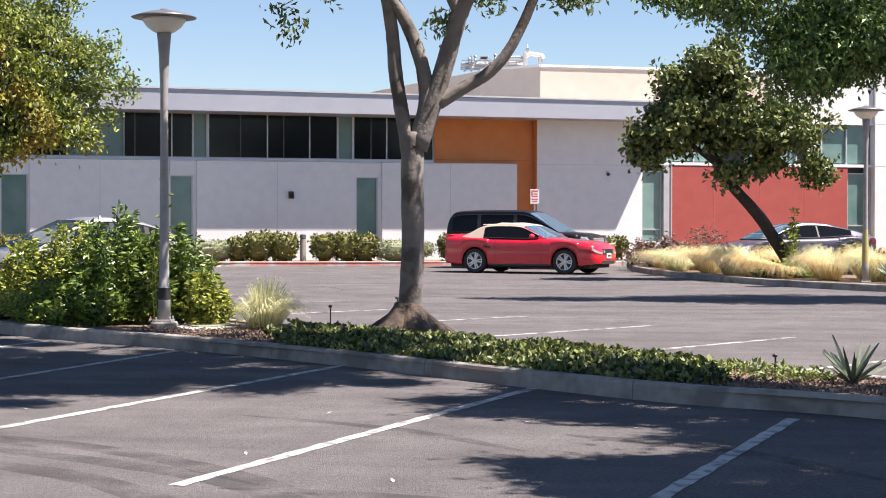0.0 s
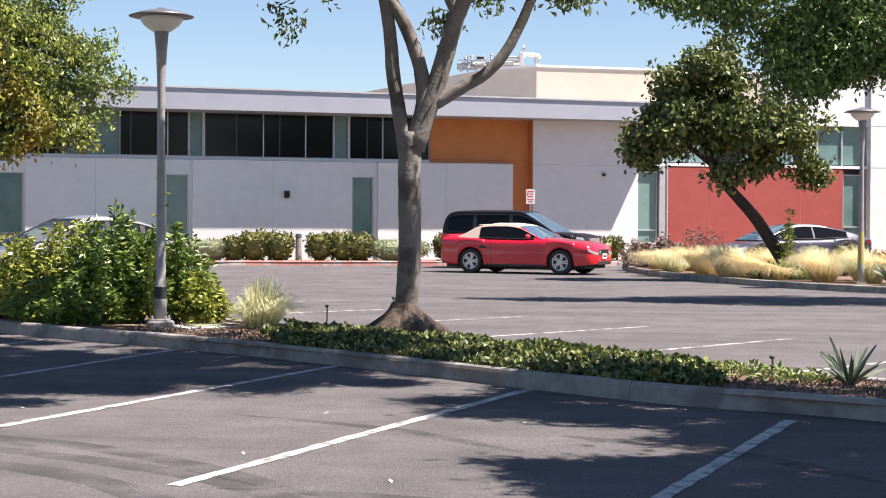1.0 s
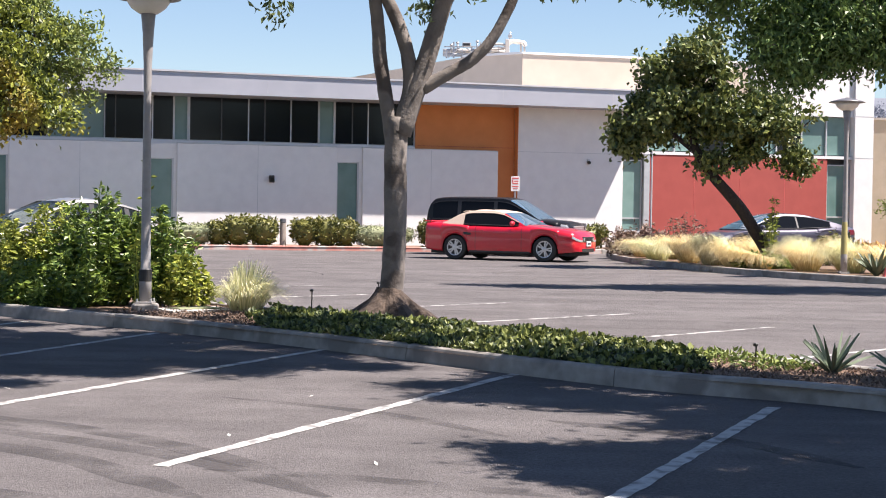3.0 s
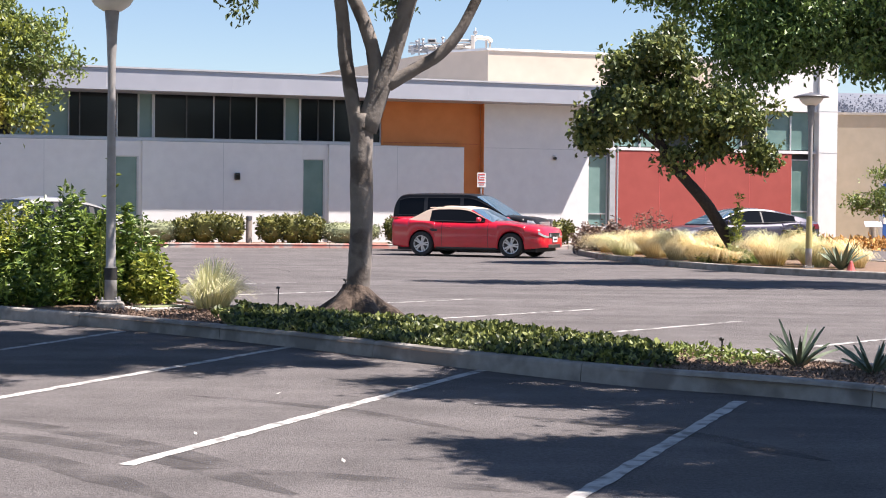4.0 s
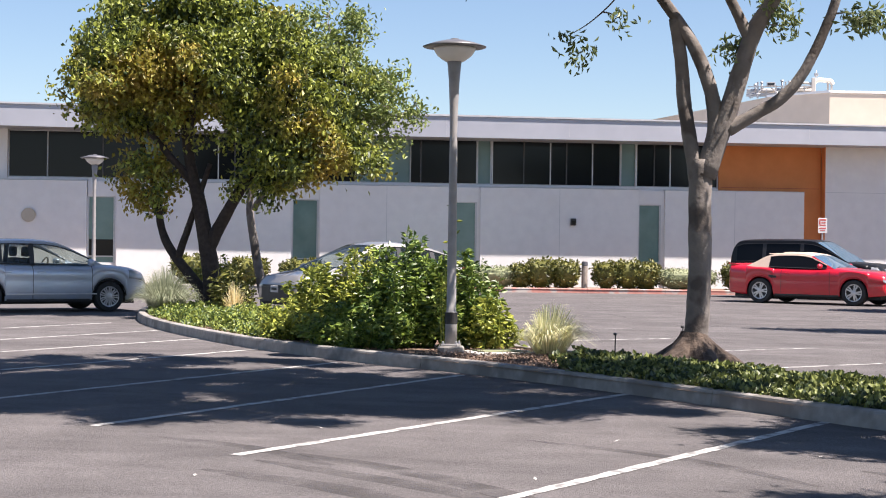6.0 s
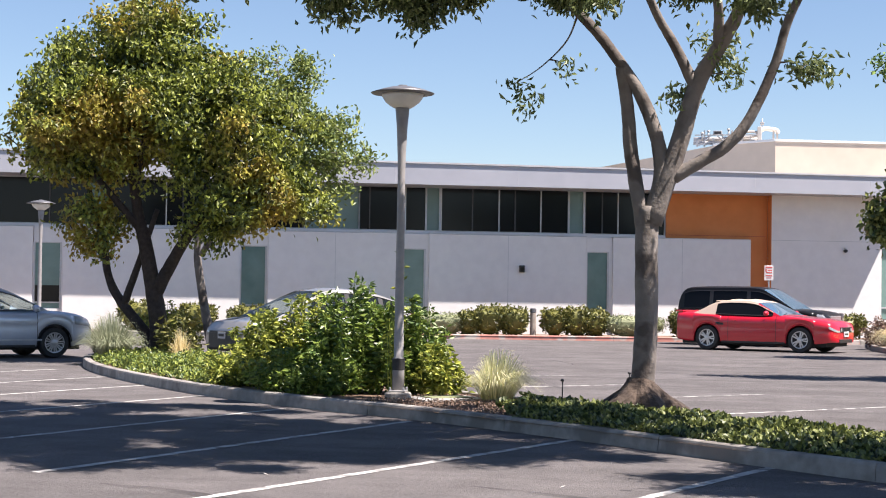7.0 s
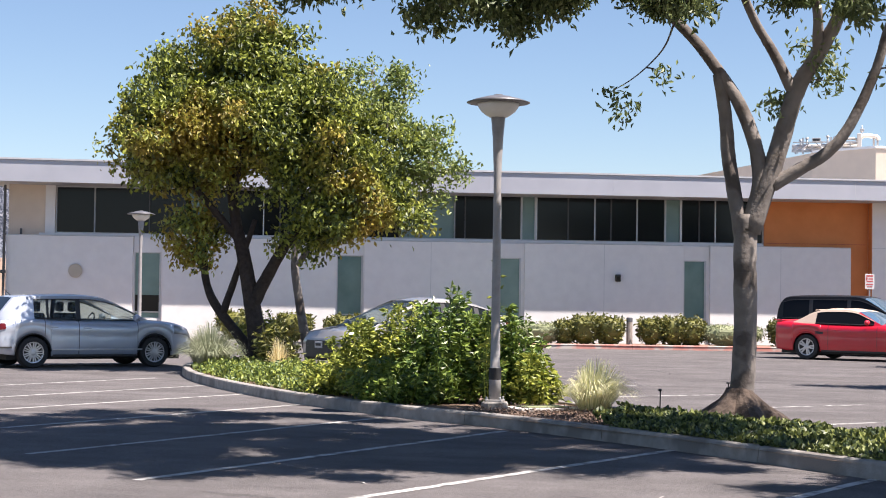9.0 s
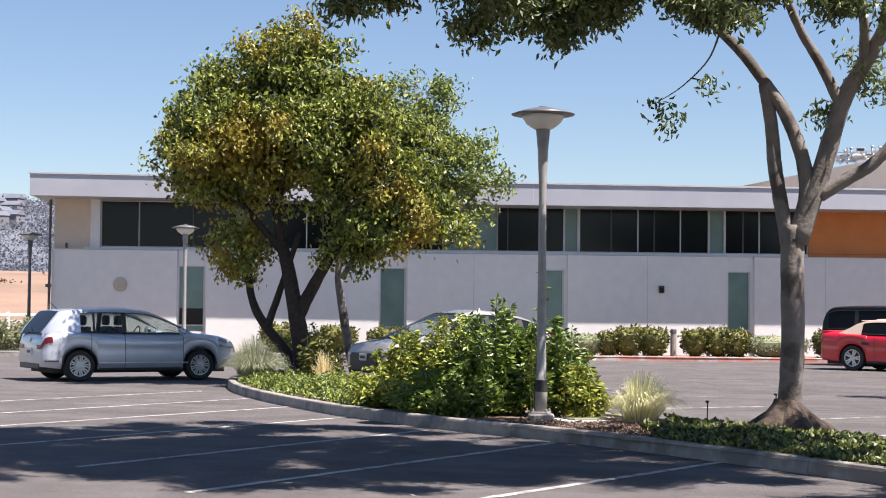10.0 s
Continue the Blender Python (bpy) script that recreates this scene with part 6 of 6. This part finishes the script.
# ground cover and mulch of the island
def inside(poly, x, y):
    c = False
    j = len(poly) - 1
    for i in range(len(poly)):
        if (poly[i][1] > y) != (poly[j][1] > y) and x < (poly[j][0] - poly[i][0]) * (y - poly[i][1]) / (poly[j][1] - poly[i][1]) + poly[i][0]:
            c = not c
        j = i
    return c


ISL = ISLAND_FRONT + ISLAND_BACK


def edge_distance(x, y):
    best = 9.0
    for a, b in zip(ISL, ISL[1:] + ISL[:1]):
        ax, ay, bx, by = *a, *b
        t = max(0, min(1, ((x - ax) * (bx - ax) + (y - ay) * (by - ay)) / ((bx - ax) ** 2 + (by - ay) ** 2)))
        best = min(best, math.hypot(x - ax - t * (bx - ax), y - ay - t * (by - ay)))
    return best


g = np.random.default_rng(77)


def carpet(x0, x1, y0, y1, n, height, keep, margin=0.16):
    out = []
    while len(out) < n:
        x, y = g.uniform(x0, x1), g.uniform(y0, y1)
        if not inside(ISL, x, y) or not keep(x, y):
            continue
        e = edge_distance(x, y)
        if e < margin:
            continue
        lump = 0.55 + 0.6 * noise.noise(Vector((x * 1.6, y * 1.6, 0))) + 0.25 * noise.noise(Vector((x * 5, y * 5, 3)))
        top = height * max(0.25, lump) * min(1.0, 0.45 + e)
        out.append((x, y, 0.12 + top * g.uniform(0.3, 1.0)))
    return np.array(out)


ivy = leaf_mesh("ivy_cover", carpet(-3.6, 1.8, 13.0, 20.0, 24000, 0.17, lambda x, y: x < 1.7 and x > -2.6 - 0.7 * noise.noise(Vector((x * 2, y * 2, 0))), 0.1), 0.062, M_LEAF_IVY, None, "glossy green ivy ground cover round the tree", 81, -0.3, 0.75)
tagged(ivy, "", "ground cover", "", "stuff")
ivy2 = leaf_mesh("low_ground_cover", carpet(-12.4, -6.6, 21.0, 30.0, 17000, 0.24, lambda x, y: True), 0.07, M_LEAF_COVER, None, "light green ground cover at the island's tip", 82, -0.2, 0.6)
tagged(ivy2, "", "ground cover", "", "stuff")
ivy3 = leaf_mesh("sparse_ground_cover", carpet(1.2, 2.6, 12.6, 14.6, 700, 0.12, lambda x, y: y > 14.9 - 0.75 * x + 0.1), 0.06, M_LEAF_PALE, None, "sparse pale ground cover thinning onto mulch", 83, -0.2, 0.5)
tagged(ivy3, "", "ground cover", "", "stuff")
cp = np.array([c for c in carpet(-4.6, 4.2, 10.0, 20.2, 9500, 0.05, lambda x, y: x > 1.0 or x < -2.2)])
cp[:, 2] = 0.12 + np.abs(g.normal(size=len(cp))) * 0.012
chips = leaf_mesh("bark_mulch", cp, 0.034, M_CHIP, None, "scattered reddish-brown bark mulch", 84, 0.0, 0.5)
tagged(chips, "", "mulch", "", "stuff")


def rosette(name, label, x, y, z, n, ln, w, seed, up=0.75):
    """Succulent rosette of stiff pointed leaves, each a thick folded blade."""
    g = np.random.default_rng(seed)
    t = thing(name, pose(x, y, z), label, "succulent")
    for i in range(n):
        a = i * 2.39996 + g.uniform(-0.2, 0.2)
        tilt = up * (1 - 0.75 * i / n) + 0.05 + g.uniform(-0.06, 0.06)
        el = math.pi / 2 - (1 - tilt) * 1.2
        d = Vector((math.cos(a) * math.cos(el), math.sin(a) * math.cos(el), math.sin(el)))
        s = Vector((-math.sin(a), math.cos(a), 0))
        u = s.cross(d)
        L = ln * g.uniform(0.75, 1.1)
        bm = bmesh.new()
        rings = []
        for kk, ww in ((0, 0.55), (0.25, 1.0), (0.6, 0.75), (0.85, 0.38), (1.0, 0.03)):
            c = d * L * kk - Vector((0, 0, 1)) * L * 0.22 * kk * kk * (1 - tilt)
            rings.append([bm.verts.new(c + s * w * ww / 2 + u * 0.012), bm.verts.new(c - u * -0.004), bm.verts.new(c - s * w * ww / 2 + u * 0.012), bm.verts.new(c - u * 0.014 * ww)])
        for r0, r1 in zip(rings, rings[1:]):
            for kk in range(4):
                bm.faces.new((r0[kk], r0[(kk + 1) % 4], r1[(kk + 1) % 4], r1[kk]))
        bmesh.ops.recalc_face_normals(bm, faces=bm.faces)
        part("leaf", bm, M_AGAVE, t)
    return t


rosette("aloe_plant", "blue-green spiky aloe growing in the mulch", 2.72, 13.25, 0.11, 22, 0.42, 0.036, 501, up=0.6)
rosette("aloe_plant", "blue-green spiky aloe near the kerb", 3.2, 12.72, 0.11, 18, 0.40, 0.036, 502, up=0.5)
rosette("agave_plant", "large green agave in the second bed", 8.05, 34.9, 0.11, 30, 0.72, 0.11, 503, up=0.6)

# ---- distance ----
wall2 = thing("boundary_wall", pose(0, 0, 0), "long beige block wall behind the right wing", "wall")
part("wall", box(0, 40, 0, 0.3, 0, 5.5, Matrix.Translation((15.0, 69.8, 0)) @ Matrix.Rotation(radians(-3), 4, "Z")), M_BEIGE, wall2)
part("coping", box(0, 40, -0.06, 0.36, 5.5, 5.6, Matrix.Translation((15.0, 69.8, 0)) @ Matrix.Rotation(radians(-3), 4, "Z")), M_CONC, wall2)
booth = thing("blue_door", pose(16.75, 66.0, 0.0), "blue painted steel door in a pale blue frame by the beige wall", "door")
part("door_leaf", box(0.14, 1.2, 0.02, 0.12, 0.02, 2.5, bevel=0.01), M_BLUE, booth)
part("door_frame", box(0.0, 0.13, 0.0, 0.2, 0.0, 2.6, bevel=0.01), M_FASCIA, booth)
part("door_frame", box(1.21, 1.34, 0.0, 0.2, 0.0, 2.6, bevel=0.01), M_FASCIA, booth)
part("door_frame", box(0.13, 1.21, 0.0, 0.2, 2.51, 2.6, bevel=0.01), M_FASCIA, booth)
part("notice", box(0.16, 0.36, 0.008, 0.02, 0.85, 1.15), M_WHITE, booth, "small white notice")
g = np.random.default_rng(15)
fb = np.stack([g.uniform(11.5, 22, 3500), g.uniform(54.5, 61, 3500), g.uniform(0.02, 0.38, 3500)], 1)
tagged(leaf_mesh("flower_bed", fb, 0.2, M_FLOWER, None, "orange and ochre flower bed by the beige wall", 91, -0.5, 0.5), "", "flower bed", "", "stuff")
ptab = thing("plaque_stand", pose(14.35, 57.6, 0.0), "small white plaque on a post", "plaque")
part("post", box(-0.03, 0.03, -0.03, 0.03, 0, 0.95), M_WOOD, ptab)
part("plate", box(-0.3, 0.3, -0.15, 0.15, 0.95, 0.98, Matrix.Translation((0, 0, 0.62)) @ Matrix.Rotation(radians(35), 4, "X") @ Matrix.Translation((0, 0, -0.62))), M_WHITE, ptab)


def hill(name, label, r0, r1, a0, a1, base, top, material, seed, rough):
    """A hillside on an arc round the lot, from bearing a0 to a1 degrees (left positive)."""
    bm = bmesh.new()
    rows = []
    na, nr = 90, 14
    for i in range(na + 1):
        b = radians(a0 + (a1 - a0) * i / na)
        row = []
        for j in range(nr + 1):
            t = j / nr
            r = r0 + (r1 - r0) * t
            x, y = -math.sin(b) * r, math.cos(b) * r
            n1 = noise.noise(Vector((x * rough, y * rough, seed))) + 0.5 * noise.noise(Vector((x * rough * 3, y * rough * 3, seed)))
            row.append(bm.verts.new((x, y, base + (top - base) * (math.sin(t * math.pi / 2) ** 1.3) * (1 + 0.16 * n1))))
        rows.append(row)
    for a, b in zip(rows, rows[1:]):
        for j in range(nr):
            bm.faces.new((a[j], a[j + 1], b[j + 1], b[j]))
    bmesh.ops.recalc_face_normals(bm, faces=bm.faces)
    ob = part(name, bm, material, None, "", smooth=True)
    return tagged(ob, label, "hill", "", "structure")


hill("backdrop_1", "bare golden summer hill beyond the lot", 130, 240, 20, 50, -1.0, 7.0, M_HILL, 3.0, 0.012)
hill("backdrop_2", "wooded hillside with scattered houses, haze painted into its colour", 500, 950, -32, 52, -2.0, 60.0, M_HILLFAR, 8.0, 0.004)
g = np.random.default_rng(33)
nf = 2600
bear = np.radians(np.concatenate([g.uniform(22, 44, nf), g.uniform(-26, -8, nf // 2)]))
dist = g.uniform(520, 940, len(bear))
tt = (dist - 500) / 450
zz = -2 + 62 * np.sin(np.clip(tt, 0, 1) * math.pi / 2) ** 1.3
fp_ = np.stack([-np.sin(bear) * dist, np.cos(bear) * dist, zz], 1)
clump = np.repeat(fp_, 36, axis=0) + g.normal(size=(len(fp_) * 36, 3)) * np.array([2.6, 2.6, 1.5])
tagged(leaf_mesh("far_woods", clump, 1.1, M_FARTREE, None, "grey-green woods on the far hillside, haze painted into their colour", 92, -0.4, 0.9), "", "woods", "", "stuff")
for i in range(46):
    b, r = radians(g.uniform(24, 42)), g.uniform(720, 920)
    z = -2 + 62 * math.sin((r - 500) / 450 * math.pi / 2) ** 1.3
    hs = thing("far_house", pose(-math.sin(b) * r, math.cos(b) * r, z - 1.0, 0, 0, g.uniform(0, 90)), "small pale house on the far hillside", "house", "hillside houses")
    w, d, h = g.uniform(7, 13), g.uniform(6, 9), g.uniform(4, 6)
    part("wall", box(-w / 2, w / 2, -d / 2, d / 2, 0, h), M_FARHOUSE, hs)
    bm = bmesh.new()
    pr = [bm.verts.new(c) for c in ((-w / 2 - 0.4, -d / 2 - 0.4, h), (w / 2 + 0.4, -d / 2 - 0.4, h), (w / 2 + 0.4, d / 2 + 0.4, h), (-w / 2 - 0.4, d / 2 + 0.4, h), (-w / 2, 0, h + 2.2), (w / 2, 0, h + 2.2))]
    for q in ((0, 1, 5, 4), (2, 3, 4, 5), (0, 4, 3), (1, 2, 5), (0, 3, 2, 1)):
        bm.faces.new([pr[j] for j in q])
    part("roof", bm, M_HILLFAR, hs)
dot = []
for i in range(12):
    b, r = radians(g.uniform(26, 38)), g.uniform(140, 215)
    c = np.array([-math.sin(b) * r, math.cos(b) * r, -1 + 8 * math.sin((r - 130) / 110 * math.pi / 2) ** 1.3 - 0.5])
    dot.append(c + g.normal(size=(220, 3)) * np.array([1.3, 1.3, 0.5]) * g.uniform(0.4, 1.0))
tagged(leaf_mesh("hill_scrub", np.concatenate(dot), 0.42, M_LEAF_PURPLE, None, "dark scrub dotted over the golden hill", 93, -0.3, 0.8), "", "scrub", "", "stuff")

fence = thing("rail_fence", pose(0, 0, 0), "white three-rail fence at the lot's far edge", "fence")
fa, fb2 = Vector((-52.0, 66.0, 0)), Vector((-30.0, 72.0, 0))
fd = (fb2 - fa).normalized()
fm = Matrix.Translation(fa) @ Matrix.Rotation(math.atan2(fd.y, fd.x), 4, "Z")
for i in range(11):
    part("post", box(i * 2.2 - 0.07, i * 2.2 + 0.07, -0.07, 0.07, 0, 1.35, fm), M_WHITE, fence)
for z in (0.45, 0.8, 1.15):
    part("rail", box(-0.5, 22.5, -0.09, -0.07, z, z + 0.14, fm), M_WHITE, fence)
